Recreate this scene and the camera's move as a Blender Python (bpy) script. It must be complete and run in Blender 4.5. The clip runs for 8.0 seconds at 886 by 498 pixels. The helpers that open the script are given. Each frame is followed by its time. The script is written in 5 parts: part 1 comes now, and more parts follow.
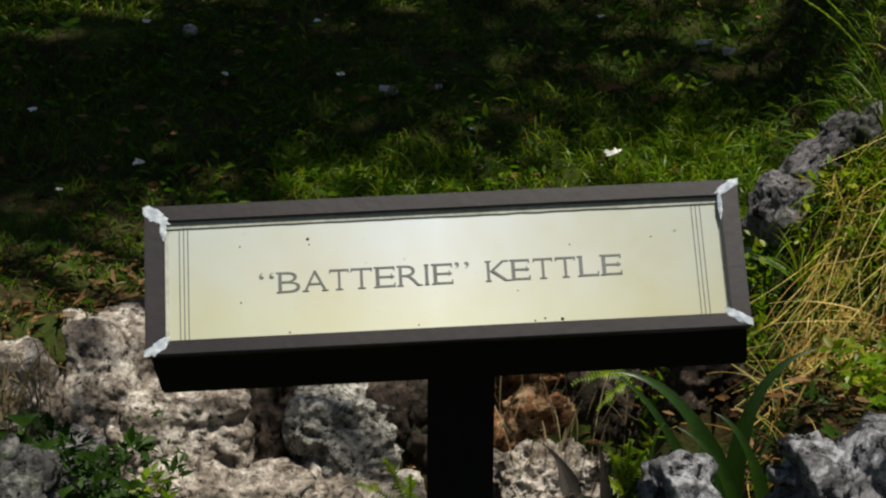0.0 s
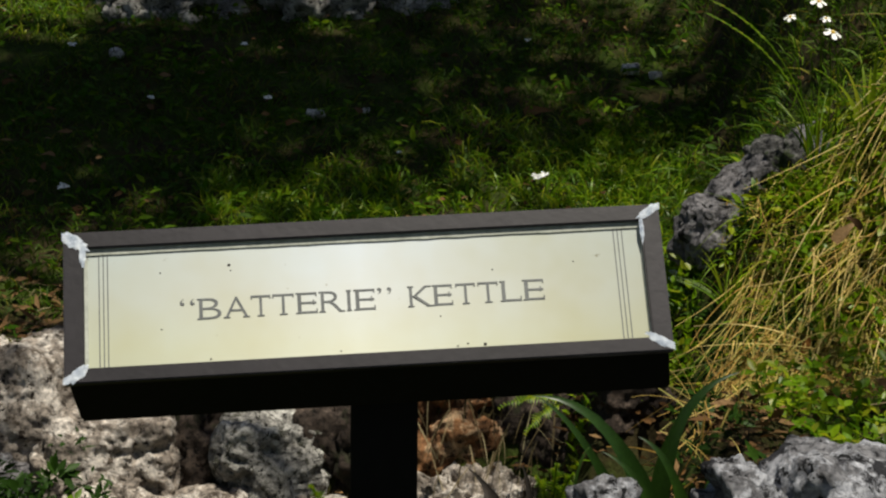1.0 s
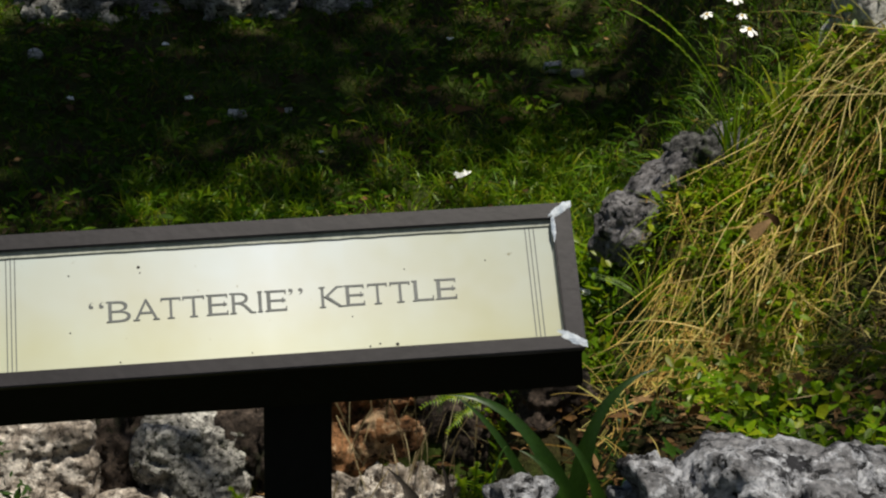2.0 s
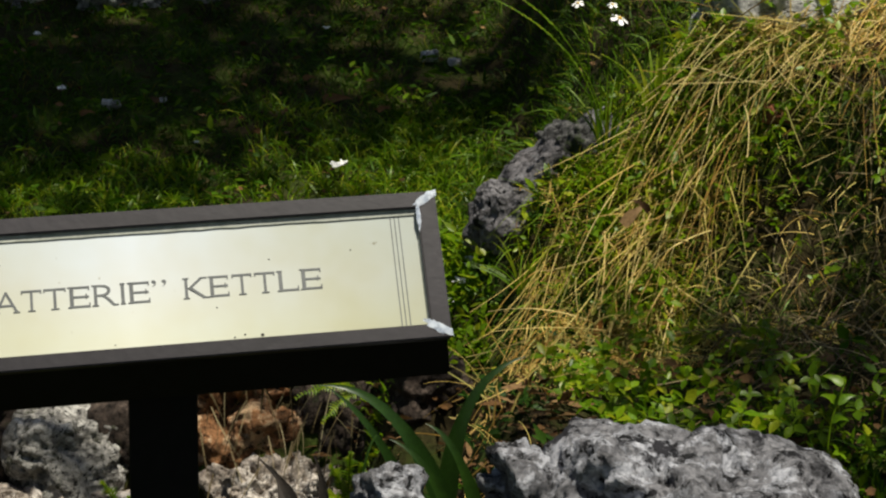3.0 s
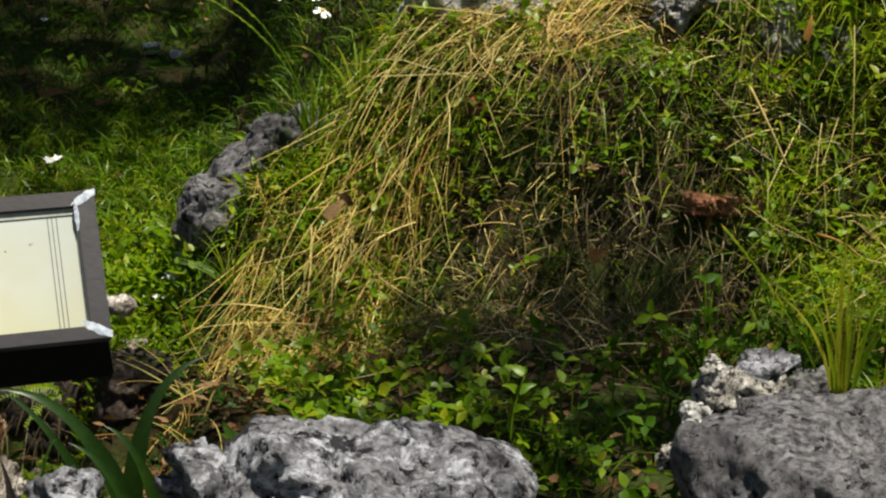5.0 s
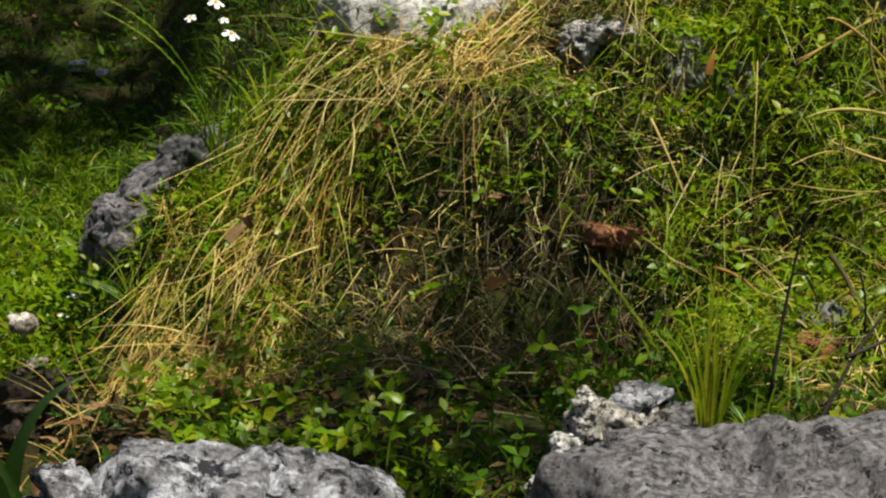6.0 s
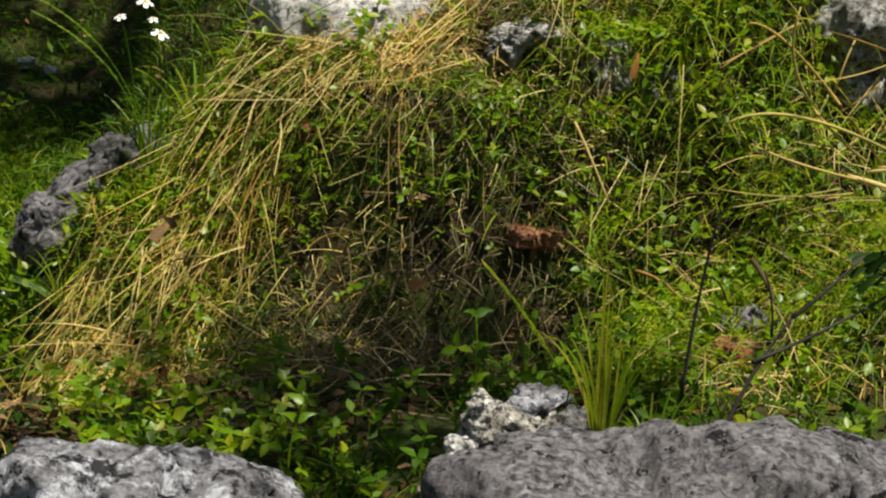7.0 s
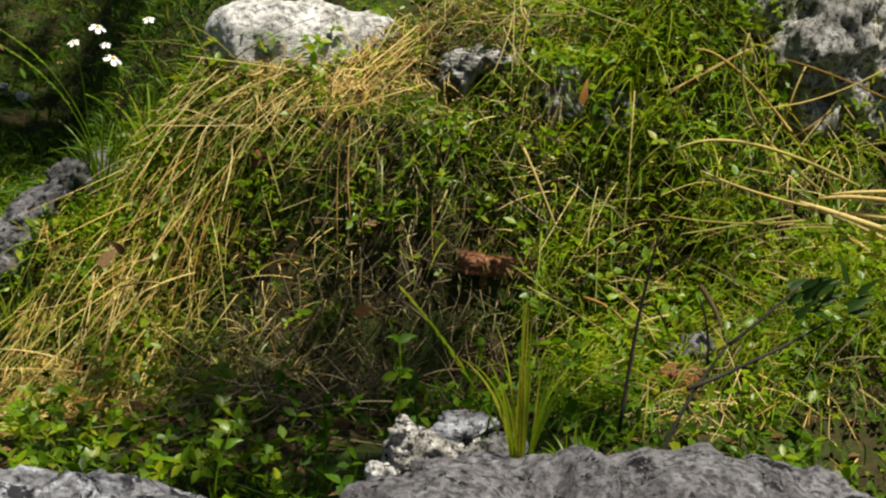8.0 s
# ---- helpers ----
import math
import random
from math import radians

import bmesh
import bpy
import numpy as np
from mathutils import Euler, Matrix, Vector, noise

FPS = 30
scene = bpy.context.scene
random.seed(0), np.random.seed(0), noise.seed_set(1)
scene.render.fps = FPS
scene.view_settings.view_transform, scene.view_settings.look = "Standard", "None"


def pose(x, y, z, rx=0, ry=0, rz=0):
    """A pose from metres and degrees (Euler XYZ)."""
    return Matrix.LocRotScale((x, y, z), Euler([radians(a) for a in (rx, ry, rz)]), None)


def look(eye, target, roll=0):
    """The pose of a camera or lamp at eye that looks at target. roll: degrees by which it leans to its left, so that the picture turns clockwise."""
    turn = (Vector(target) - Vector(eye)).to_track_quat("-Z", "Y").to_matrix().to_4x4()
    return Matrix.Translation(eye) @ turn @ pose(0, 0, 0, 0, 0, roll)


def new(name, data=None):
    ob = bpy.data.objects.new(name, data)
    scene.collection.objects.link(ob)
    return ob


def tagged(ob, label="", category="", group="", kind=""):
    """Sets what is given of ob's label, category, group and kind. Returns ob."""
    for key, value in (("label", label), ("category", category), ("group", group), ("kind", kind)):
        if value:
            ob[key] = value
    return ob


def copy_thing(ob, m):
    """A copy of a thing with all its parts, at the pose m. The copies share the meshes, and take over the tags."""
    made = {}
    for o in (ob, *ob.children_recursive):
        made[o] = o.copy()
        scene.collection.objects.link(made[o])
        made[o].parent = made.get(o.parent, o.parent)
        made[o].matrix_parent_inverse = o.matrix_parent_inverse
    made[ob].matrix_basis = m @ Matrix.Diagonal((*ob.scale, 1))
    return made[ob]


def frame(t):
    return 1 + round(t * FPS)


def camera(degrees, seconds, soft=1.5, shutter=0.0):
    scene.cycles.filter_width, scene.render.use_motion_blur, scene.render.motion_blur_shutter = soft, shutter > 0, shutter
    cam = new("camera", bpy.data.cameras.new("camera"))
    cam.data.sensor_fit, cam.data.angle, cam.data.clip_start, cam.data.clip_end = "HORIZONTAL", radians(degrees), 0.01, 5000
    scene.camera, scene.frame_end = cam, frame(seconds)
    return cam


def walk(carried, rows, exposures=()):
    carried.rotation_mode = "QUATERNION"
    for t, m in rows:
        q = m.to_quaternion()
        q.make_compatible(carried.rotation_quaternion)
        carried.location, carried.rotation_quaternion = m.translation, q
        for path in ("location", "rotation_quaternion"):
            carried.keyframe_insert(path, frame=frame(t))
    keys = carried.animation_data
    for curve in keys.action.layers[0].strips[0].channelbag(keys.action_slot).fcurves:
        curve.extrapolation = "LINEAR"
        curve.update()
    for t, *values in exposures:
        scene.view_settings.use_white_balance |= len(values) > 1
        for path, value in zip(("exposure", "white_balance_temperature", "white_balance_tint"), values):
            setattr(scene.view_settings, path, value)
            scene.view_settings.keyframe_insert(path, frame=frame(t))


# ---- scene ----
cam = camera(27.90, 8.0, soft=2.2)
PATH = [
    (0, (0.0115, -0.0016, 1.4542), (0.0228, 1.9508, 1.0204), 0.54),
    (0.3, (0.0141, 0.001, 1.4547), (0.0381, 1.9543, 1.0259), 0.53),
    (0.5, (0.0158, 0.0027, 1.4551), (0.0583, 1.957, 1.0319), 0.53),
    (0.7, (0.018, 0.0031, 1.4555), (0.0769, 1.9582, 1.0379), 0.59),
    (1, (0.0213, 0.0038, 1.4562), (0.1085, 1.9597, 1.0478), 0.82),
    (1.2, (0.0254, 0.0049, 1.4561), (0.1304, 1.96, 1.048), 0.91),
    (2.3, (0.048, 0.0108, 1.4559), (0.2547, 1.9578, 1.0478), 0.83),
    (2.5, (0.0521, 0.0119, 1.4558), (0.2937, 1.9549, 1.0476), 1.0),
    (2.7, (0.0568, 0.0104, 1.456), (0.3117, 1.9505, 1.0423), 1.03),
    (3, (0.0639, 0.0081, 1.4563), (0.3527, 1.9423, 1.0374), 1.0),
    (3.3, (0.0706, 0.0115, 1.4555), (0.3924, 1.9393, 1.0313), 1.01),
    (3.5, (0.075, 0.0137, 1.4549), (0.4348, 1.9337, 1.0258), 1.2),
    (3.7, (0.0824, 0.0161, 1.4562), (0.4668, 1.9316, 1.0281), 1.18),
    (4, (0.0934, 0.0198, 1.4582), (0.5183, 1.9295, 1.0428), 1.21),
    (4.2, (0.1048, 0.0174, 1.4593), (0.5433, 1.925, 1.0483), 1.32),
    (4.5, (0.1218, 0.0139, 1.461), (0.5989, 1.9129, 1.0533), 1.5),
    (4.7, (0.141, 0.0081, 1.462), (0.6339, 1.902, 1.0492), 1.55),
    (5, (0.1697, -0.0005, 1.4634), (0.7112, 1.8773, 1.0384), 1.54),
    (5.2, (0.1875, -0.0052, 1.4636), (0.7377, 1.8724, 1.0493), 1.54),
    (6.3, (0.2926, -0.041, 1.479), (0.8815, 1.8294, 1.0854), 3.28),
    (6.5, (0.3117, -0.0475, 1.4818), (0.9003, 1.8237, 1.0919), 3.11),
    (6.7, (0.3319, -0.0541, 1.4826), (0.9165, 1.8189, 1.0949), 3.03),
    (7, (0.3623, -0.0639, 1.4837), (0.9578, 1.8033, 1.0851), 3.55),
    (7.3, (0.3936, -0.0686, 1.4852), (0.9919, 1.7964, 1.0806), 3.59),
    (7.5, (0.4144, -0.0718, 1.4862), (1.0048, 1.7978, 1.0912), 3.45),
    (7.7, (0.4338, -0.0766, 1.4852), (1.0152, 1.7984, 1.1024), 3.31),
    (8, (0.4629, -0.0837, 1.4838), (1.0456, 1.7938, 1.116), 3.57),
]
walk(cam, [(t, look(eye, target, roll)) for t, eye, target, roll in PATH],
     [(0, 0.02), (1.2, 0.06), (2.5, 0.12), (3.5, 0.22), (4.5, 0.40), (5.2, 0.50), (6.5, 0.57), (8, 0.55)])

# ---- world and sun ----
world = bpy.data.worlds.new("sky")
scene.world = world
world.use_nodes = True
sky = world.node_tree.nodes.new("ShaderNodeTexSky")
sky.sky_type, sky.sun_disc = "NISHITA", False
SUN_DIR = Vector((0.17, -0.27, 0.93)).normalized()
sky.sun_elevation = math.asin(SUN_DIR.z)
sky.sun_rotation = math.atan2(SUN_DIR.x, SUN_DIR.y)
world.node_tree.links.new(sky.outputs[0], world.node_tree.nodes["Background"].inputs[0])
world.node_tree.nodes["Background"].inputs[1].default_value = 0.05
sun_data = bpy.data.lights.new("sun", "SUN")
sun_data.energy, sun_data.angle, sun_data.color = 5.0, radians(0.55), (1.0, 0.94, 0.80)
sun = new("sun", sun_data)
sun.matrix_world = look(SUN_DIR * 60, (0, 0, 0))


# ---- materials ----
def ramp_node(nt, stops):
    n = nt.nodes.new("ShaderNodeValToRGB")
    e = n.color_ramp.elements
    while len(e) < len(stops):
        e.new(0.5)
    for k, (p, c) in enumerate(stops):
        e[k].position, e[k].color = p, (*c, 1)
    return n


def noise_node(nt, scale, detail=6, rough=0.6, dist=0.0):
    n = nt.nodes.new("ShaderNodeTexNoise")
    n.inputs["Scale"].default_value, n.inputs["Detail"].default_value = scale, detail
    n.inputs["Roughness"].default_value, n.inputs["Distortion"].default_value = rough, dist
    nt.links.new(nt.nodes["coords"].outputs["Object"], n.inputs["Vector"])
    return n


def start_mat(name, rough, metal=0.0, spec=0.5):
    m = bpy.data.materials.new(name)
    m.use_nodes = True
    nt = m.node_tree
    tc = nt.nodes.new("ShaderNodeTexCoord")
    tc.name = "coords"
    b = nt.nodes["Principled BSDF"]
    b.inputs["Roughness"].default_value, b.inputs["Metallic"].default_value = rough, metal
    b.inputs["Specular IOR Level"].default_value = spec
    return m, nt, b


def mix_color(nt, fac, a, b, mode="MIX"):
    n = nt.nodes.new("ShaderNodeMix")
    n.data_type, n.blend_type = "RGBA", mode
    for sock, v in ((n.inputs[0], fac), (n.inputs[6], a), (n.inputs[7], b)):
        if isinstance(v, bpy.types.NodeSocket):
            nt.links.new(v, sock)
        else:
            sock.default_value = v if isinstance(v, float) else (*v, 1)
    return n.outputs[2]


def bump_to(nt, bsdf, height, strength, distance):
    n = nt.nodes.new("ShaderNodeBump")
    n.inputs["Strength"].default_value, n.inputs["Distance"].default_value = strength, distance
    nt.links.new(height, n.inputs["Height"])
    nt.links.new(n.outputs[0], bsdf.inputs["Normal"])


def rock_mat(name, dark, mid, light, lichen, lichen_at=0.62, scale=1.0, holes=0.385, relief=0.8, pit_scale=60, painted_slits=False):
    """Weathered coral rock: pale crust over grey, sharp pits with their shade painted in, lichen stains and fine
    grain.
    """
    m, nt, b = start_mat(name, 0.9, spec=0.25)
    crust = noise_node(nt, 13 * scale, 12, 0.76, 0.0)
    spots = noise_node(nt, 19 * scale, 12, 0.74, 0.2)
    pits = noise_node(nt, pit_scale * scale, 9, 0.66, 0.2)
    fine = noise_node(nt, 150 * scale, 6, 0.7)
    base = ramp_node(nt, [(0.34, dark), (0.46, mid), (0.515, mid), (0.545, light), (0.75, tuple(min(0.85, 1.18 * c) for c in light))])
    nt.links.new(crust.outputs["Fac"], base.inputs[0])
    grain = ramp_node(nt, [(0.30, (0.45, 0.45, 0.45)), (0.5, (0.95, 0.95, 0.95)), (0.7, (1.35, 1.33, 1.28))])
    nt.links.new(fine.outputs["Fac"], grain.inputs[0])
    col = mix_color(nt, 1.0, base.outputs[0], grain.outputs[0], "MULTIPLY")
    edge = ramp_node(nt, [(lichen_at - 0.03, (0, 0, 0)), (lichen_at + 0.02, (1, 1, 1))])
    nt.links.new(spots.outputs["Fac"], edge.inputs[0])
    col = mix_color(nt, edge.outputs[0], col, lichen)
    # pits turn near black: the shade inside them is put into the colour
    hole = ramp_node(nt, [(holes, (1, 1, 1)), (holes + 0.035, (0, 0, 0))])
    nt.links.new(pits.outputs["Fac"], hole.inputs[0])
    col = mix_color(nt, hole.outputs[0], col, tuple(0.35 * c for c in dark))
    # slits are colour only, near black in place of shaded holes
    if painted_slits:
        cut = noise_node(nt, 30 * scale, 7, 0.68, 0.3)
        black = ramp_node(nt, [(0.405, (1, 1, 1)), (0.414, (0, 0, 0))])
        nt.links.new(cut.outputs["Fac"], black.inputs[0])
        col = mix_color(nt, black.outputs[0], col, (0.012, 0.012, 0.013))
    nt.links.new(col, b.inputs["Base Color"])
    deep = ramp_node(nt, [(0.36, (0, 0, 0)), (0.50, (1, 1, 1))])
    nt.links.new(pits.outputs["Fac"], deep.inputs[0])
    add = nt.nodes.new("ShaderNodeMath")
    add.operation = "MULTIPLY_ADD"
    add.inputs[1].default_value = 0.5
    nt.links.new(fine.outputs["Fac"], add.inputs[0])
    nt.links.new(deep.outputs[0], add.inputs[2])
    bump_to(nt, b, add.outputs[0], relief, 0.008 * relief / 0.8)
    return m


def leaf_mat(name, stops, rough=0.55, through_light=0.3, spec=0.18):
    """Foliage: each blade or leaf takes its own colour, with a slow drift over the ground."""
    m, nt, b = start_mat(name, rough, spec=spec)
    geo = nt.nodes.new("ShaderNodeNewGeometry")
    own = ramp_node(nt, stops)
    each = nt.nodes.new("ShaderNodeObjectInfo")
    both = nt.nodes.new("ShaderNodeMath")
    both.operation = "ADD"
    nt.links.new(geo.outputs["Random Per Island"], both.inputs[0])
    nt.links.new(each.outputs["Random"], both.inputs[1])
    part_of = nt.nodes.new("ShaderNodeMath")
    part_of.operation = "FRACT"
    nt.links.new(both.outputs[0], part_of.inputs[0])
    nt.links.new(part_of.outputs[0], own.inputs[0])
    drift = noise_node(nt, 7, 4)
    tone = ramp_node(nt, [(0.3, (0.55, 0.6, 0.55)), (0.7, (1.35, 1.25, 1.1))])
    nt.links.new(drift.outputs["Fac"], tone.inputs[0])
    col = mix_color(nt, 1.0, own.outputs[0], tone.outputs[0], "MULTIPLY")
    fine = noise_node(nt, 260, 3)
    vein = ramp_node(nt, [(0.3, (0.75, 0.75, 0.75)), (0.7, (1.15, 1.15, 1.15))])
    nt.links.new(fine.outputs["Fac"], vein.inputs[0])
    col = mix_color(nt, 1.0, col, vein.outputs[0], "MULTIPLY")
    nt.links.new(col, b.inputs["Base Color"])
    if through_light:
        tr = nt.nodes.new("ShaderNodeBsdfTranslucent")
        mix = nt.nodes.new("ShaderNodeMixShader")
        mix.inputs[0].default_value = through_light
        nt.links.new(col, tr.inputs[0])
        nt.links.new(b.outputs[0], mix.inputs[1])
        nt.links.new(tr.outputs[0], mix.inputs[2])
        nt.links.new(mix.outputs[0], nt.nodes["Material Output"].inputs[0])
    return m


def plain_mat(name, a, b_col, scale, rough, bump=0.0, metal=0.0, spec=0.5, fine_scale=None):
    m, nt, b = start_mat(name, rough, metal, spec)
    n1 = noise_node(nt, scale, 6)
    r1 = ramp_node(nt, [(0.32, a), (0.68, b_col)])
    nt.links.new(n1.outputs["Fac"], r1.inputs[0])
    n2 = noise_node(nt, fine_scale or scale * 9, 5)
    r2 = ramp_node(nt, [(0.3, (0.8, 0.8, 0.8)), (0.7, (1.15, 1.15, 1.15))])
    nt.links.new(n2.outputs["Fac"], r2.inputs[0])
    nt.links.new(mix_color(nt, 1.0, r1.outputs[0], r2.outputs[0], "MULTIPLY"), b.inputs["Base Color"])
    if bump:
        bump_to(nt, b, n2.outputs["Fac"], 0.6, bump)
    return m


def soil_mat():
    m, nt, b = start_mat("soil", 0.95, spec=0.15)
    n1, n2 = noise_node(nt, 5, 8, 0.65), noise_node(nt, 60, 6, 0.7)
    r1 = ramp_node(nt, [(0.32, (0.018, 0.014, 0.007)), (0.46, (0.042, 0.034, 0.014)), (0.56, (0.035, 0.05, 0.010)), (0.7, (0.05, 0.08, 0.012))])
    nt.links.new(n1.outputs["Fac"], r1.inputs[0])
    r2 = ramp_node(nt, [(0.3, (0.5, 0.5, 0.5)), (0.72, (1.5, 1.45, 1.35))])
    nt.links.new(n2.outputs["Fac"], r2.inputs[0])
    nt.links.new(mix_color(nt, 1.0, r1.outputs[0], r2.outputs[0], "MULTIPLY"), b.inputs["Base Color"])
    bump_to(nt, b, n2.outputs["Fac"], 0.8, 0.01)
    return m


def panel_mat():
    """Cream acrylic sign panel, yellowed towards the rim in soft blotches, glare painted into the middle, semi-gloss.
    """
    m, nt, b = start_mat("cream_acrylic", 0.22, spec=0.55)
    n1 = noise_node(nt, 5, 4)
    r1 = ramp_node(nt, [(0.3, (0.49, 0.49, 0.385)), (0.45, (0.55, 0.56, 0.50)), (0.62, (0.60, 0.63, 0.61))])
    nt.links.new(n1.outputs["Fac"], r1.inputs[0])
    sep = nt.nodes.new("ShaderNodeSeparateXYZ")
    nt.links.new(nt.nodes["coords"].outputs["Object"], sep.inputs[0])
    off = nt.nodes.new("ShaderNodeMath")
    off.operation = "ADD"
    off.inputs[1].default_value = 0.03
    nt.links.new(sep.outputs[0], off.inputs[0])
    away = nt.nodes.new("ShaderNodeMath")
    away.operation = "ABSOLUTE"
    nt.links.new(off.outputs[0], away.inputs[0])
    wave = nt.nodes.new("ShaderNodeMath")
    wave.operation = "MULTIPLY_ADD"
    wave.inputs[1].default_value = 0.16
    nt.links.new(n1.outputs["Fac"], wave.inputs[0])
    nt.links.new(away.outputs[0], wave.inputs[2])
    # glare put into the colour: middle lightened, ends dimmed and yellowed
    glare_and_yellowing = ramp_node(nt, [(0.08, (1.2, 1.2, 1.26)), (0.20, (1.0, 1.0, 0.98)), (0.38, (0.76, 0.77, 0.71))])
    nt.links.new(wave.outputs[0], glare_and_yellowing.inputs[0])
    n2 = noise_node(nt, 75, 4, 0.6)
    r2 = ramp_node(nt, [(0.22, (0.55, 0.5, 0.4)), (0.30, (1, 1, 1))])
    nt.links.new(n2.outputs["Fac"], r2.inputs[0])
    col = mix_color(nt, 1.0, r1.outputs[0], glare_and_yellowing.outputs[0], "MULTIPLY")
    # lower edge yellowed most; bluer top puts the sky's reflection into the colour
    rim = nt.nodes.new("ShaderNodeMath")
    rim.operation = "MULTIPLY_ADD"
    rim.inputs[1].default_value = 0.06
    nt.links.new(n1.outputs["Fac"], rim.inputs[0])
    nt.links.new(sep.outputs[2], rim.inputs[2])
    yellow_to_sky = ramp_node(nt, [(0.755, (1.02, 1.0, 0.84)), (0.80, (1.0, 1.0, 1.0)), (0.85, (0.96, 1.0, 1.08))])
    nt.links.new(rim.outputs[0], yellow_to_sky.inputs[0])
    col = mix_color(nt, 1.0, col, yellow_to_sky.outputs[0], "MULTIPLY")
    nt.links.new(mix_color(nt, 1.0, col, r2.outputs[0], "MULTIPLY"), b.inputs["Base Color"])
    return m


MAT = {
    "soil": soil_mat(),
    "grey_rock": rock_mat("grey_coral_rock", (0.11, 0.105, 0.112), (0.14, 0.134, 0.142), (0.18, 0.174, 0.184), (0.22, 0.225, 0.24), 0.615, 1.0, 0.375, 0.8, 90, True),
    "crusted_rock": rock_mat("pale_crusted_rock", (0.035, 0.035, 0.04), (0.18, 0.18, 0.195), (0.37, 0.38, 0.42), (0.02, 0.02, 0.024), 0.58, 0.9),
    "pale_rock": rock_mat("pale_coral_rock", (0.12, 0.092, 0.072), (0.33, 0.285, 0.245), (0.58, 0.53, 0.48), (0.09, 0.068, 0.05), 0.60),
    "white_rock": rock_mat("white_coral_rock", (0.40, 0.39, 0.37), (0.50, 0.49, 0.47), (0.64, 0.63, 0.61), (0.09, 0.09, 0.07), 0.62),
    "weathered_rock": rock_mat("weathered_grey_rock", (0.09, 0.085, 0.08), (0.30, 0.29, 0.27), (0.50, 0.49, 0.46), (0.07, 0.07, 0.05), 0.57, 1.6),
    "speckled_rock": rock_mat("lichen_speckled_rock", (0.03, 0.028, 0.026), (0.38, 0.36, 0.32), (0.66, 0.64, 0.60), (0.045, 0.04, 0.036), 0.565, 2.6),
    # brown taken darker: the shade of the wall's gaps is in its colour
    "shade_umber_rock": rock_mat("shade_umber_brown_rock", (0.018, 0.013, 0.010), (0.045, 0.033, 0.026), (0.10, 0.075, 0.06), (0.03, 0.03, 0.016), 0.58),
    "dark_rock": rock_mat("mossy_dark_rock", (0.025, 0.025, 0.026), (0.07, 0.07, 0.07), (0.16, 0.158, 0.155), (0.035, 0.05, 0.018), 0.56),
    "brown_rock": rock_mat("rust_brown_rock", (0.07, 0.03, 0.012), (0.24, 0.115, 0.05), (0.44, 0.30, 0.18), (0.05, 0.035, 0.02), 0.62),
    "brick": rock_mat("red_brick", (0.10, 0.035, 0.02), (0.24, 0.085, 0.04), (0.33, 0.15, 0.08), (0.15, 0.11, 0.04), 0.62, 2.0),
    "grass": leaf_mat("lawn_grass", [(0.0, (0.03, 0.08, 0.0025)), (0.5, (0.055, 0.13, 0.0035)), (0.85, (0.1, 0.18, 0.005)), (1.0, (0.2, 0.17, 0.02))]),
    # lighter copy of the lawn grass, for blades meant to look sunlit
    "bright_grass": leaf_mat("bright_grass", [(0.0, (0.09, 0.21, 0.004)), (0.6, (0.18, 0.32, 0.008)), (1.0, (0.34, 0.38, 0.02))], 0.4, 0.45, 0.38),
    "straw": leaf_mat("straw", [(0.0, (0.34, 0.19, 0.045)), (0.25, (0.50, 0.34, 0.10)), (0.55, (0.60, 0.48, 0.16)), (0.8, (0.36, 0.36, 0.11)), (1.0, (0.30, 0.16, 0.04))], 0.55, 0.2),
    # lightest grass copy: sunlight on the blades is put into the colour
    "sunny_blade": leaf_mat("sunlit_tone_grass_blade", [(0.0, (0.20, 0.34, 0.01)), (0.6, (0.32, 0.44, 0.015)), (1.0, (0.48, 0.46, 0.04))], 0.5, 0.6),
    "pale_straw": leaf_mat("bleached_straw", [(0.0, (0.52, 0.38, 0.13)), (1.0, (0.64, 0.53, 0.24))], 0.55, 0.1),
    "grey_twig": leaf_mat("grey_dead_stems", [(0.0, (0.07, 0.05, 0.025)), (0.5, (0.15, 0.115, 0.06)), (1.0, (0.28, 0.24, 0.15))], 0.8, 0.0),
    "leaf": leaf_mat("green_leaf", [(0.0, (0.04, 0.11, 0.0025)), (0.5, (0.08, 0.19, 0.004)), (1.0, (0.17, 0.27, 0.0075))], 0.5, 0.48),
    # lighter than green_leaf; on the mound its lime stands in for sunlight
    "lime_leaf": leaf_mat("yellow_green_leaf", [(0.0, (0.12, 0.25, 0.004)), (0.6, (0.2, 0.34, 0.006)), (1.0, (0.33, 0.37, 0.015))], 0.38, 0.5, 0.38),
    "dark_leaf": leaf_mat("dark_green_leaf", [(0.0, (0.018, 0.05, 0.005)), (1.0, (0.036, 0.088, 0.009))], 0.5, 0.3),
    "strap_leaf": leaf_mat("glossy_strap_leaf", [(0.0, (0.012, 0.038, 0.005)), (1.0, (0.026, 0.065, 0.008))], 0.38, 0.15, 0.4),
    "brown_leaf": leaf_mat("dead_leaf", [(0.0, (0.06, 0.03, 0.012)), (0.5, (0.14, 0.075, 0.03)), (1.0, (0.27, 0.17, 0.085))], 0.7, 0.15),
    "tan_leaf": leaf_mat("tan_dead_leaf", [(0.0, (0.36, 0.22, 0.11)), (1.0, (0.46, 0.30, 0.16))], 0.6, 0.2),
    "orange_leaf": leaf_mat("orange_dead_leaf", [(0.0, (0.40, 0.17, 0.05)), (1.0, (0.5, 0.24, 0.07))], 0.6, 0.2),
    "bark": plain_mat("bark", (0.05, 0.035, 0.025), (0.16, 0.12, 0.09), 12, 0.9, 0.01),
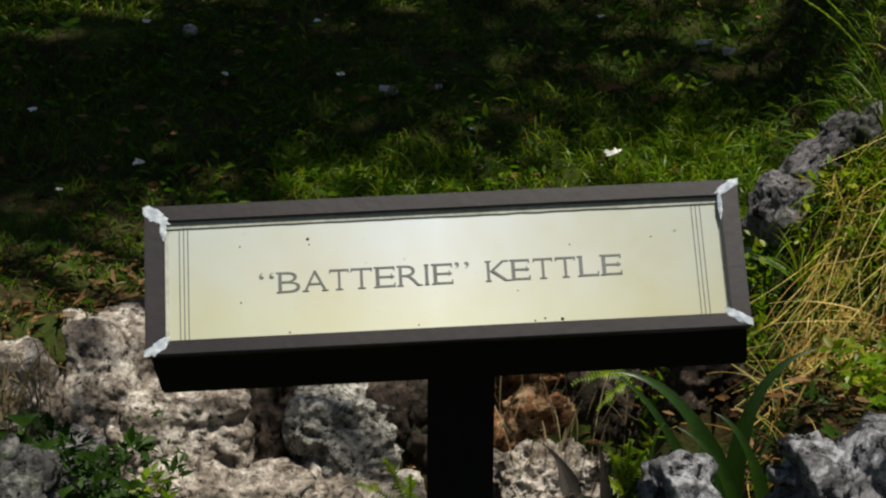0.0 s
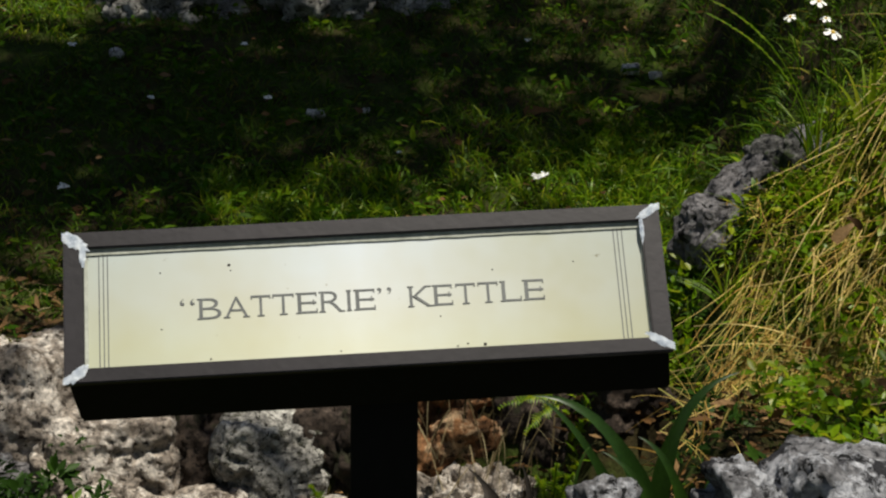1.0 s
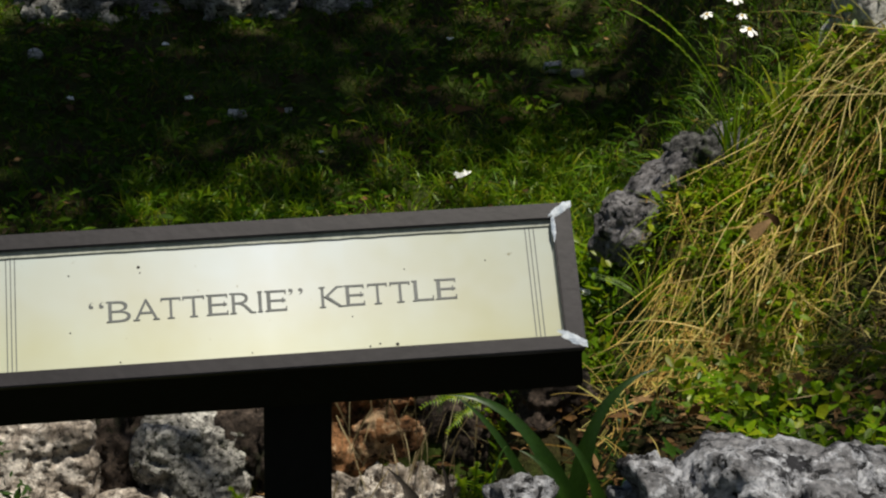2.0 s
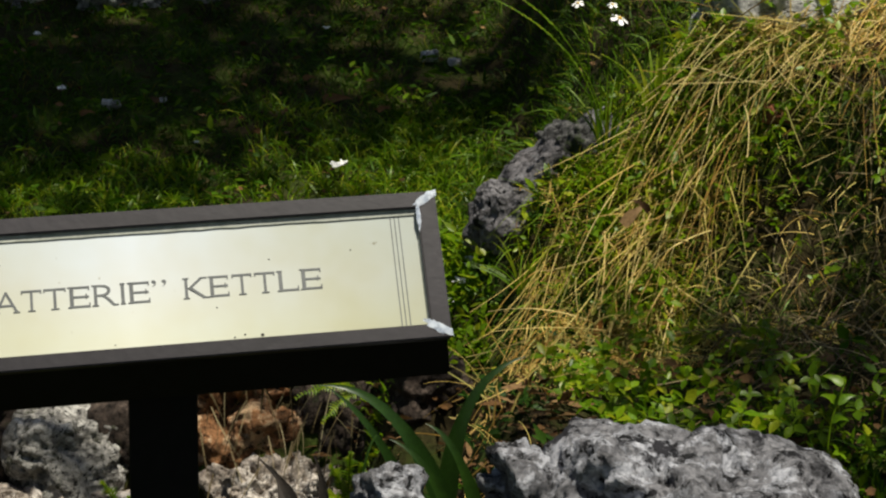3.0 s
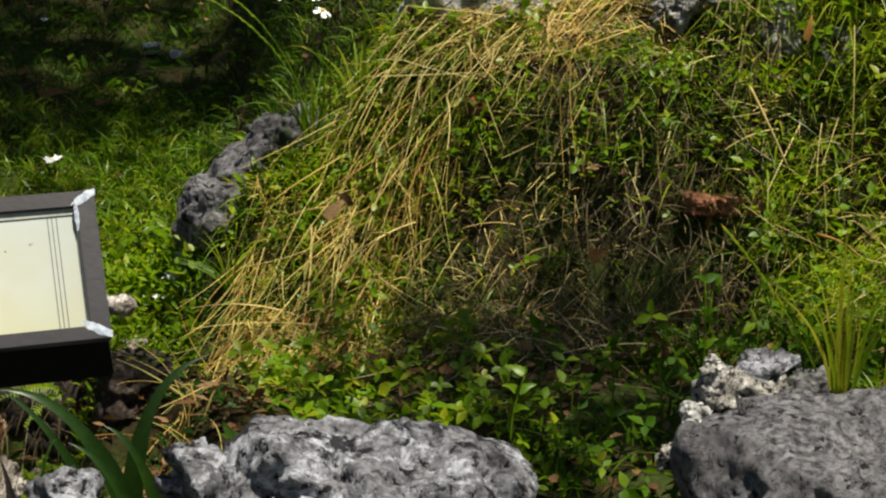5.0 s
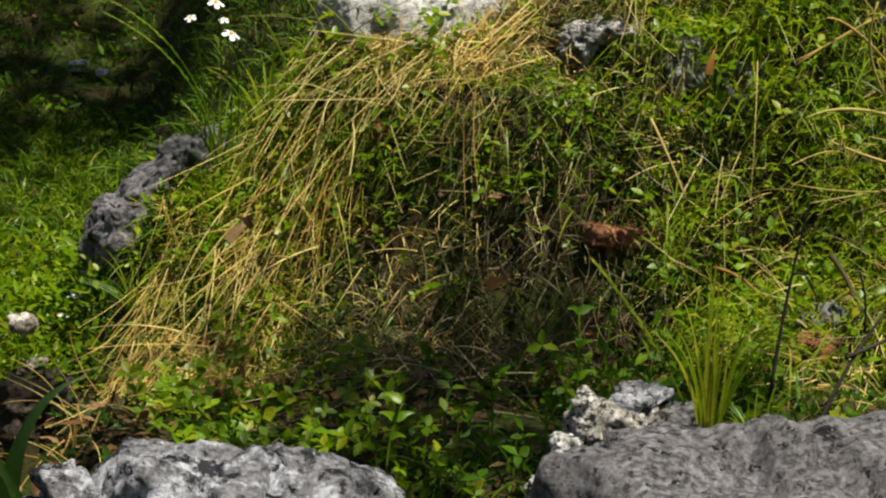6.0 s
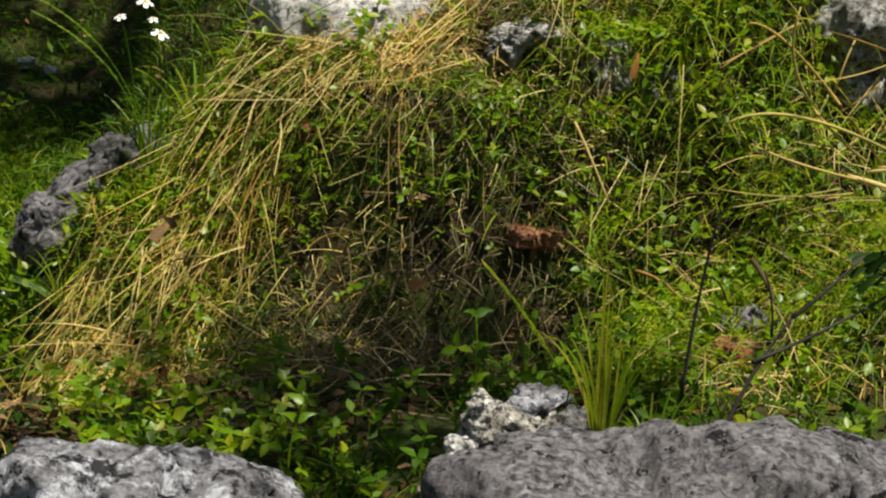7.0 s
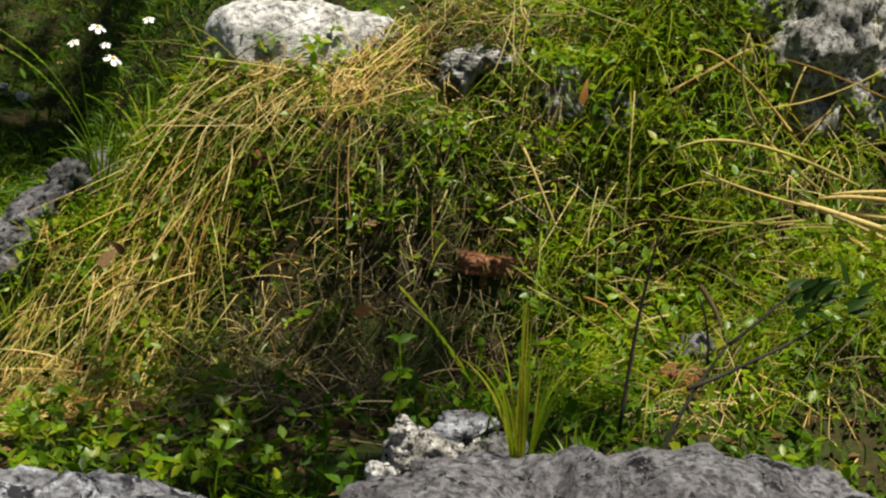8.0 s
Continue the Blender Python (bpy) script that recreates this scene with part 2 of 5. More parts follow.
    "dark_twig": plain_mat("dark_twig", (0.010, 0.008, 0.006), (0.03, 0.022, 0.016), 30, 0.8, 0.002),
    "petal": plain_mat("white_petal", (0.75, 0.75, 0.72), (0.84, 0.84, 0.82), 60, 0.6),
    "yellow_eye": plain_mat("yellow_flower_eye", (0.5, 0.3, 0.03), (0.65, 0.45, 0.05), 200, 0.7),
    "bronze": plain_mat("dark_bronze_paint", (0.009, 0.0075, 0.010), (0.020, 0.017, 0.021), 9, 0.45, 0.0004, 0.2, 0.5, 90),
    "black_paint": plain_mat("black_paint", (0.006, 0.006, 0.006), (0.011, 0.010, 0.010), 8, 0.7, 0.0004, 0.0, 0.15),
    "sealant": plain_mat("pale_blue_sealant", (0.30, 0.36, 0.46), (0.74, 0.79, 0.86), 120, 0.5, 0.002),
    "gasket": plain_mat("grey_gasket", (0.30, 0.32, 0.28), (0.48, 0.50, 0.44), 20, 0.6, 0.0006),
    "panel": panel_mat(),
    "ink": plain_mat("grey_ink", (0.09, 0.098, 0.10), (0.14, 0.15, 0.15), 40, 0.45),
    "black_spot": plain_mat("black_speck", (0.008, 0.008, 0.008), (0.02, 0.018, 0.015), 100, 0.7),
}


# ---- mesh helpers ----
RNG = np.random.default_rng(7)


def mesh_np(name, verts, quads, smooth=False):
    me = bpy.data.meshes.new(name)
    quads = np.asarray(quads, np.int32)
    n, k = quads.shape
    me.vertices.add(len(verts))
    me.vertices.foreach_set("co", np.asarray(verts, np.float32).ravel())
    me.loops.add(n * k)
    me.loops.foreach_set("vertex_index", quads.ravel())
    me.polygons.add(n)
    me.polygons.foreach_set("loop_start", np.arange(0, n * k, k, dtype=np.int32))
    me.polygons.foreach_set("use_smooth", np.full(n, smooth))
    me.update(calc_edges=True)
    return me


def part(name, data, material, parent=None, label=""):
    """Links a bmesh or mesh as one mesh object, under a thing or a part where one is given."""
    if isinstance(data, bmesh.types.BMesh):
        me = bpy.data.meshes.new(name)
        data.to_mesh(me)
        data.free()
    else:
        me = data
    me.materials.clear()
    me.materials.append(MAT[material])
    ob = new(name, me)
    if parent:
        ob.parent = parent
    return tagged(ob, label)


def unit(v):
    return v / np.maximum(np.linalg.norm(v, axis=-1, keepdims=True), 1e-9)


def ribbons(base, way, length, width, droop, segs=3, curl=0.0, tip=0.12):
    """Blades from base points along a way, drooping and curling: vertices and quads."""
    n = len(base)
    way = unit(np.asarray(way, float))
    side = unit(np.cross(way, unit(RNG.normal(size=(n, 3)))))
    bend = unit(np.cross(way, side)) * curl * RNG.normal(size=(n, 1))
    s = np.linspace(0, 1, segs + 1)
    length, width, droop = (np.broadcast_to(np.asarray(v, float), (n,)) for v in (length, width, droop))
    mid = base[:, None] + (way[:, None] * s[None, :, None] + bend[:, None] * (s**2)[None, :, None]) * length[:, None, None]
    mid[:, :, 2] -= droop[:, None] * length[:, None] * s[None] ** 2
    w = width[:, None] * 0.5 * (0.65 + 0.35 * np.sin(np.pi * np.minimum(s * 1.6, 1)))[None] * np.where(s > 0.55, 1 - (s - 0.55) / 0.45 * (1 - tip), 1)[None]
    v = np.stack([mid - side[:, None] * w[:, :, None], mid + side[:, None] * w[:, :, None]], 2).reshape(-1, 3)
    k = np.arange(segs)[None] * 2 + np.arange(n)[:, None] * 2 * (segs + 1)
    return v, np.stack([k, k + 1, k + 3, k + 2], -1).reshape(-1, 4)


def leaves(base, way, length, width):
    """Small pointed leaves, folded along the midrib: eight vertices' worth of outline in four quads."""
    n = len(base)
    way = unit(np.asarray(way, float))
    up = unit(np.array([0, 0, 1.0]) + 0.55 * RNG.normal(size=(n, 3)))
    side = unit(np.cross(way, up))
    up = np.cross(side, way)
    length, width = (np.broadcast_to(np.asarray(v, float), (n,))[:, None] for v in (length, width))
    sag = 0.18 * RNG.random((n, 1)) * length
    mid = [base, base + way * length * 0.5 + up * 0.02 * length, base + way * length - up * sag]
    e1, e2 = 0.38, 0.72
    rim = []
    for sgn in (-1, 1):
        rim.append(base + way * length * e1 + sgn * side * width * 0.5 + up * 0.12 * width)
        rim.append(base + way * length * e2 + sgn * side * width * 0.34 + up * 0.08 * width - up * sag * 0.5)
    v = np.stack([mid[0], mid[1], mid[2], rim[0], rim[1], rim[2], rim[3]], 1).reshape(-1, 3)
    o = np.arange(n)[:, None] * 7
    q = np.concatenate([o + [0, 1, 4, 3], o + [1, 2, 2, 4], o + [0, 5, 6, 1], o + [1, 6, 2, 2]], 1).reshape(-1, 4)
    return v, q


def leaf_mesh(name, v, q):
    """Quads of which some end in a repeated corner become triangles."""
    a = q[:, [0, 1, 2]]
    b = q[:, [0, 2, 3]]
    ok = (b[:, 0] != b[:, 1]) & (b[:, 1] != b[:, 2]) & (b[:, 0] != b[:, 2])
    good = (a[:, 0] != a[:, 1]) & (a[:, 1] != a[:, 2])
    return mesh_np(name, v, np.concatenate([a[good], b[ok]]), True)


def tube_bm(bm, points, radii, sides=6):
    """A tapered round stem along points."""
    rings = []
    pts = [Vector(p) for p in points]
    for k, p in enumerate(pts):
        d = (pts[min(k + 1, len(pts) - 1)] - pts[max(k - 1, 0)]).normalized()
        a = d.orthogonal().normalized()
        b = d.cross(a)
        rings.append([bm.verts.new(p + (a * math.cos(2 * math.pi * i / sides) + b * math.sin(2 * math.pi * i / sides)) * radii[k]) for i in range(sides)])
    for r0, r1 in zip(rings, rings[1:]):
        for i in range(sides):
            bm.faces.new((r0[i], r0[(i + 1) % sides], r1[(i + 1) % sides], r1[i])).smooth = True
    bm.faces.new(rings[0][::-1])
    bm.faces.new(rings[-1])
    return bm


def curve_points(a, b, c, n=8):
    """Points of a quadratic arc from a through the pull of b to c."""
    a, b, c = Vector(a), Vector(b), Vector(c)
    return [a * (1 - s) ** 2 + b * 2 * s * (1 - s) + c * s * s for s in (k / n for k in range(n + 1))]


def box_bm(size, bevel=0.0, centre=(0, 0, 0)):
    bm = bmesh.new()
    bmesh.ops.create_cube(bm, size=1)
    for v in bm.verts:
        v.co = Vector((v.co.x * size[0] + centre[0], v.co.y * size[1] + centre[1], v.co.z * size[2] + centre[2]))
    if bevel:
        bmesh.ops.bevel(bm, geom=list(bm.edges), offset=bevel, segments=2, affect="EDGES", profile=0.5)
    return bm


def sheet(rng, n, x0, x1, y0, y1):
    """Random places on the ground of a stretch of the plan."""
    x, y = rng.uniform(x0, x1, n), rng.uniform(y0, y1, n)
    return np.stack([x, y, ground_z(x, y)], 1)


def clumpy(p, scale, seed, keep):
    """Thins places into clumps: a mask of those where a slow noise is high."""
    v = np.array([noise.noise(Vector((q[0] * scale, q[1] * scale, q[2] * scale + seed))) for q in p])
    return v + 0.35 * RNG.normal(size=len(p)) > keep


# ---- ground ----
def sstep(a, b, v):
    t = np.clip((v - a) / (b - a), 0, 1)
    return t * t * (3 - 2 * t)


def ground_z(x, y):
    """Height of the ground: hollow, lawn rising behind, terrace behind the front rocks, mound."""
    x, y = np.asarray(x, float), np.asarray(y, float)
    lawn = 0.60 + 0.25 * np.clip(y - 3.3, 0, 0.75) + 0.33 * np.clip(y - 4.05, 0, 3.2) + 0.04 * np.clip(y - 7.25, 0, 20)
    lawn = lawn - 0.1 * np.clip(3.3 - y, 0, 0.4)
    hollow = 0.28 + 0.05 * np.sin(3 * x + 2 * y)
    side = 0.42 + 0.20 * sstep(2.5, 3.0, y) + 0.34 * sstep(3.2, 3.9, y)
    left = sstep(side - 0.10 + 0.07 * sstep(2.5, 2.8, y) - 0.13 * sstep(2.98, 3.12, y), side + 0.12, x)
    back = sstep(3.02, 3.22, y + 0.06 * np.sin(4 * x))
    low = hollow + (lawn - hollow) * back
    bench = sstep(0.34, 0.44, x) * sstep(2.78, 2.92, y)
    low = low + np.maximum(0.58 - low, 0) * bench
    terrace = 0.72 + 0.03 * np.sin(5 * x + 1) * np.sin(4 * y) - 0.09 * sstep(2.3, 2.7, y) * sstep(1.05, 0.8, x) + (0.07 * sstep(1.3, 1.6, x) + 0.12 * sstep(1.6, 1.9, x)) * sstep(2.0, 2.4, y)
    foot = 2.76 - 0.24 * sstep(0.8, 1.35, x) + 0.10 * sstep(1.75, 2.0, x)
    span = 0.34 - 0.08 * sstep(0.9, 1.35, x)
    up = sstep(0.0, 1.0, (y - foot) / span)
    rise = 0.22 + 0.24 * sstep(0.66, 1.05, x) + 0.06 * sstep(1.1, 1.5, x) + 0.24 * np.clip(y - foot - span, 0, 0.5)
    lumps = np.sin(13 * x + 2.2 * np.sin(9 * y)) * np.sin(11 * y + 1.7 * np.sin(10 * x + 1)) + 0.6 * np.sin(23 * x + 5 * y) * np.sin(19 * y - 7 * x)
    high = terrace + up * rise + 0.035 * lumps * sstep(0.0, 0.2, y - foot + 0.1)
    z = low + (np.maximum(high, low) - low) * left
    z = z * sstep(0.6, 1.35, y) + 0.0 * y
    z = z + 0.012 * np.sin(9 * x + 3 * np.sin(5 * y)) * np.sin(8 * y + 2 * np.sin(4 * x)) * sstep(1.0, 1.6, y)
    far = sstep(8, 40, np.hypot(x, y))
    return z + far * 1.2 * np.sin(0.05 * x + 1) * np.sin(0.04 * y)


def axis(dense0, dense1, step, reach):
    inner = np.arange(dense0, dense1 + step / 2, step)
    out = step * 1.0 * np.cumsum(1.28 ** np.arange(1, 40))
    out = out[out < reach]
    return np.concatenate([(dense0 - out)[::-1], inner, dense1 + out])


gx, gy = axis(-1.8, 2.9, 0.03, 3000), axis(0.6, 6.0, 0.03, 3000)
GX, GY = np.meshgrid(gx, gy)
GZ = ground_z(GX, GY)
near = (np.abs(GX - 0.5) < 2.6) & (GY > 0.5) & (GY < 6.2)
GZ[near] += np.array([0.018 * noise.noise(Vector((a * 11, b * 11, 0.3))) + 0.012 * noise.noise(Vector((a * 27, b * 27, 4.3))) for a, b in zip(GX[near], GY[near])])
nx = len(gx)
k = (np.arange(len(gy) - 1)[:, None] * nx + np.arange(nx - 1)[None]).ravel()
ground = part("ground", mesh_np("ground", np.stack([GX, GY, GZ], -1).reshape(-1, 3), np.stack([k, k + 1, k + nx + 1, k + nx], -1), True), "soil")
tagged(ground, "dark soil with thin grass and leaf litter, rising to a lawn", "ground", kind="structure")


# ---- rocks ----
def rock(name, centre, size, material, label, seed, detail=5, pits=1.0, turn=0.0, group="", flat=0.0, category="rock", rugged=1.0, tip=0.0, hollow=None):
    """A weathered coral-rock boulder: rounded lump, angular facets, pits and fine crust."""
    bm = bmesh.new()
    bmesh.ops.create_icosphere(bm, subdivisions=detail, radius=1)
    rx, ry, rz = (0.5 * s for s in size)
    mean = (rx * ry * rz) ** (1 / 3)
    rot = Matrix.Rotation(tip, 3, "Y") @ Matrix.Rotation(turn, 3, "Z")
    off = Vector((seed * 3.7, seed * 1.9, seed * 5.3))
    freq = 1.0 / mean
    for v in bm.verts:
        d = v.co.normalized()
        sq = max(abs(d.x), abs(d.y), abs(d.z)) ** 0.45
        p = Vector((d.x * rx, d.y * ry, d.z * rz)) / sq
        if flat and p.z > 0:
            p.z *= 1 - flat
        q = p + off
        lump = noise.noise(q * freq * 0.9) * 0.30 + noise.noise(q * freq * 2.1) * 0.16
        facet = noise.voronoi(q * freq * 1.5)[0]
        lump += (0.22 * (facet[1] - facet[0]) - 0.08) * rugged
        ridge = (0.5 - noise.turbulence(q * freq * 2.6, 3, True)) * 0.16 * rugged
        big = noise.noise(q * 13 + Vector((3, 8, 1))) + 0.3 * noise.noise(q * 40)
        hole = -min(1.0, max(0.0, big - 0.26) * 6) * 0.026 * pits
        cave = noise.noise(q * 7.5 + Vector((1, 4, 7))) + 0.25 * noise.noise(q * 24)
        hole -= min(1.0, max(0.0, cave - 0.36) * 5) * 0.05 * pits
        cell = noise.voronoi(q * 38)[0][0]
        pit = -max(0.0, 0.36 - cell) * 0.030 * pits
        crust = (0.5 - noise.turbulence(q * 30, 4, True)) * 0.020 * (0.3 + 0.7 * rugged) * (0.5 + 0.5 * pits) + noise.noise(q * 110) * 0.003
        v.co = rot @ (p + d * (mean * (lump + ridge) + (pit + hole + crust) * min(1.0, mean / 0.07))) + Vector(centre)
        if hollow:
            near = (v.co - Vector(hollow[0])).length / hollow[1] + 0.35 * noise.noise(v.co * 45)
            v.co += Vector((0, 0.5, -1)) * hollow[2] * min(1.0, max(0.0, 1.0 - near) * 4)
    for f in bm.faces:
        f.smooth = True
    ob = part(name, bm, material)
    return tagged(ob, label, category, group)


FRONT = "rocks edging the terrace"
WALL = "rocks of the low wall"
FAR = "rocks at the top of the lawn"
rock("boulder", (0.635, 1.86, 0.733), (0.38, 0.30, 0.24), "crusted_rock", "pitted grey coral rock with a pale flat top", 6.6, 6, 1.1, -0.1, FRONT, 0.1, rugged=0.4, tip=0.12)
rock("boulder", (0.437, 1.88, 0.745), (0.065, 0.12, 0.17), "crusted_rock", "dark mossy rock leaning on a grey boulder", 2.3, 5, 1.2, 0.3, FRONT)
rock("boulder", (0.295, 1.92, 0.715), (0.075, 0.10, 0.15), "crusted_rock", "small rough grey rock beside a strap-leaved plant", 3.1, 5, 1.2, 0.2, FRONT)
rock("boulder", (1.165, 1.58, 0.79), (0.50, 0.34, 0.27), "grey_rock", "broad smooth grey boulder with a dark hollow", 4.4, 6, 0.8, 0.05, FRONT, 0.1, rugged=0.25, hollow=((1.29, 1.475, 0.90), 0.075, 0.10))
rock("boulder", (1.44, 1.62, 0.79), (0.16, 0.2, 0.2), "grey_rock", "low grey rock at the end of a boulder", 5.2, 5, 1.0, 0.4, FRONT, rugged=0.5)
for c, s, sd, mt in (((1.010, 1.80, 0.875), (0.035, 0.04, 0.085), 6.1, "speckled_rock"), ((1.060, 1.80, 0.868), (0.10, 0.06, 0.06), 6.7, "speckled_rock"), ((1.095, 1.82, 0.895), (0.085, 0.07, 0.03), 7.3, "crusted_rock"),
                 ((1.035, 1.785, 0.845), (0.07, 0.05, 0.05), 7.9, "speckled_rock"), ((1.09, 1.79, 0.86), (0.06, 0.05, 0.05), 9.2, "speckled_rock"), ((1.0, 1.77, 0.825), (0.05, 0.05, 0.05), 9.7, "speckled_rock"),
                 ((0.979, 1.77, 0.855), (0.028, 0.03, 0.04), 8.3, "white_rock"), ((0.955, 1.76, 0.815), (0.04, 0.04, 0.03), 8.9, "speckled_rock"), ((1.14, 1.80, 0.87), (0.05, 0.05, 0.05), 10.3, "dark_rock")):
    rock("rubble_stone", c, s, mt, "small jagged lichened stone beside a boulder", sd, 5, 1.3, sd, "rubble beside the boulder", category="stone", rugged=1.4)
rock("boulder", (1.150, 3.10, 1.145), (0.36, 0.26, 0.33), "white_rock", "sunlit white rock on the crest of a mound", 9.4, 6, 0.2, 0.1, "rocks on the mound", rugged=0.12)
rock("boulder", (1.43, 2.80, 1.225), (0.20, 0.15, 0.09), "weathered_rock", "rough lichened rock half buried in weeds", 10.8, 6, 1.3, 0.4, "rocks on the mound")
rock("boulder", (1.54, 2.765, 1.195), (0.15, 0.13, 0.14), "weathered_rock", "mottled grey rock half buried in weeds", 35.3, 6, 1.2, 0.3, "rocks on the mound")
rock("boulder", (1.87, 2.83, 1.34), (0.18, 0.18, 0.16), "weathered_rock", "pale rock half buried in weeds", 11.5, 6, 0.8, 0.9, "rocks on the mound")
rock("boulder", (2.05, 2.80, 1.27), (0.32, 0.24, 0.34), "weathered_rock", "weathered grey rock behind dry stalks", 12.2, 6, 0.6, 0.2, "rocks on the mound", rugged=0.7)
rock("boulder", (0.645, 3.15, 0.835), (0.11, 0.13, 0.14), "grey_rock", "grey rock at the side of a grassy mound", 13.3, 6, 0.3, 0.5, "rocks on the mound", rugged=0.25)
rock("boulder", (0.715, 3.19, 0.915), (0.17, 0.15, 0.07), "grey_rock", "grey slab leaning on the side of a mound", 14.2, 5, 0.8, 0.1, "rocks on the mound", rugged=0.6, tip=-0.65)
rock("boulder", (0.80, 3.20, 0.965), (0.15, 0.16, 0.10), "dark_rock", "dark rock under overhanging grass", 14.9, 5, 1.2, 0.1, "rocks on the mound", tip=-0.4)
rock("boulder", (1.615, 2.705, 1.17), (0.08, 0.08, 0.09), "grey_rock", "small grey rock showing through weeds", 36.1, 5, 1.0, 0.3, "rocks on the mound")
rock("boulder", (1.645, 2.40, 0.83), (0.09, 0.07, 0.06), "grey_rock", "small grey stone behind a broken brick", 37.4, 5, 1.0, 0.3, "rocks on the mound")
rock("boulder", (-0.58, 3.21, 0.50), (0.24, 0.2, 0.26), "pale_rock", "smooth pale rock in a low wall", 15.1, 6, 0.25, 0.1, WALL, rugged=0.3)
rock("boulder", (-0.425, 3.15, 0.42), (0.27, 0.2, 0.19), "pale_rock", "pitted pale rock in a low wall", 16.5, 6, 0.45, -0.1, WALL, rugged=0.6)
rock("boulder", (-0.145, 3.14, 0.41), (0.22, 0.2, 0.19), "weathered_rock", "lichened grey rock in a low wall", 17.2, 6, 0.6, 0.2, WALL, rugged=0.6)
rock("boulder", (-0.37, 3.05, 0.29), (0.36, 0.2, 0.17), "pale_rock", "broad pale rock at the foot of a low wall", 18.8, 6, 0.45, 0.0, WALL, rugged=0.6)
rock("boulder", (-0.75, 3.14, 0.46), (0.16, 0.18, 0.22), "pale_rock", "pale rock with dry grass hanging over it", 19.3, 6, 0.3, 0.3, WALL, rugged=0.4)
rock("boulder", (-0.66, 3.08, 0.33), (0.2, 0.18, 0.16), "grey_rock", "grey rock low in a wall, half hidden by leaves", 20.4, 5, 0.8, 0.3, WALL)
rock("boulder", (-0.24, 3.27, 0.525), (0.32, 0.14, 0.11), "brown_rock", "earth-stained rock at the top of a low wall", 21.4, 5, 0.8, 0.1, WALL)
rock("boulder", (0.215, 3.15, 0.48), (0.31, 0.18, 0.24), "brown_rock", "rust-brown crumbling rock below the lawn", 22.6, 6, 0.9, 0.2, WALL, rugged=0.8)
rock("boulder", (0.225, 3.06, 0.345), (0.25, 0.18, 0.15), "pale_rock", "pale broken rock below a brown one", 23.1, 6, 0.9, 0.2, WALL, rugged=1.3)
rock("boulder", (-0.53, 3.12, 0.37), (0.12, 0.16, 0.13), "pale_rock", "earth-stained rock wedged in a low wall", 31.4, 5, 0.8, 0.4, WALL)
# near-black rock standing in for the shade of a wall gap
rock("boulder", (-0.285, 3.18, 0.42), (0.20, 0.12, 0.24), "shade_umber_rock", "rock coloured near-black as the shade in a gap of the wall", 32.1, 5, 1.0, 0.4, WALL)
rock("boulder", (-0.14, 3.06, 0.29), (0.28, 0.18, 0.16), "pale_rock", "pale rock at the foot of a low wall", 33.6, 6, 0.5, 0.1, WALL, rugged=0.6)
rock("boulder", (0.35, 3.13, 0.44), (0.2, 0.16, 0.28), "shade_umber_rock", "earth-brown rock beneath ferns", 34.2, 5, 1.0, 0.1, WALL)
# dark rocks added where shaded gaps lie beside the post
rock("boulder", (0.03, 3.16, 0.42), (0.16, 0.16, 0.26), "shade_umber_rock", "rock coloured dark as the shade behind a post", 23.9, 5, 1.0, 0.2, WALL)
rock("boulder", (-0.03, 3.14, 0.38), (0.16, 0.12, 0.26), "shade_umber_rock", "added rock coloured dark as the shaded gap beside the post", 38.2, 5, 1.0, 0.2, WALL)
rock("boulder", (0.10, 3.17, 0.40), (0.16, 0.12, 0.28), "shade_umber_rock", "added rock coloured dark as the shade of the wall", 39.4, 5, 1.0, 0.2, WALL)
# this rock's shade is put into its umber colour
rock("boulder", (0.475, 2.95, 0.57), (0.13, 0.14, 0.13), "shade_umber_rock", "brown rock darkened for shade below a mound", 24.5, 5, 1.0, 0.2, WALL)
rock("boulder", (-0.63, 2.55, 0.46), (0.16, 0.16, 0.2), "dark_rock", "dark rock behind low leaves", 25.7, 5, 1.0, 0.2, WALL)
rock("wall_stone", (0.465, 3.02, 0.70), (0.045, 0.05, 0.035), "pale_rock", "small sunlit pale stone below the mound", 41.0, 4, 1.0, 0.3, "loose white stones", category="stone")
rock("wall_stone", (0.475, 2.98, 0.64), (0.05, 0.05, 0.035), "pale_rock", "small sunlit pale stone below the mound", 42.0, 4, 1.0, 0.9, "loose white stones", category="stone")
rock("boulder", (-0.52, 5.02, 1.08), (0.42, 0.3, 0.28), "weathered_rock", "dark grey rock at the top of the lawn", 26.2, 5, 1.4, 0.1, FAR)
rock("boulder", (-0.12, 5.02, 1.08), (0.32, 0.28, 0.27), "weathered_rock", "rough dark grey rock at the top of the lawn", 27.8, 5, 1.6, 0.5, FAR)
rock("boulder", (0.14, 5.08, 1.12), (0.26, 0.22, 0.16), "weathered_rock", "low dark grey rock at the top of the lawn", 28.8, 5, 1.6, 0.5, FAR)


def brick_piece(centre, size, turn, seed, label):
    bm = box_bm(size, 0.006)
    bmesh.ops.subdivide_edges(bm, edges=list(bm.edges), cuts=3, use_grid_fill=True)
    for v in bm.verts:
        v.co += Vector((noise.noise(v.co * 60 + Vector((seed, 0, 0))), noise.noise(v.co * 60 + Vector((0, seed, 0))), noise.noise(v.co * 50 + Vector((0, 0, seed))))) * 0.006
    bmesh.ops.transform(bm, matrix=Matrix.Translation(centre) @ Euler(turn).to_matrix().to_4x4(), verts=bm.verts)
    tagged(part("brick", bm, "brick"), label, "brick", "bricks in the mound")


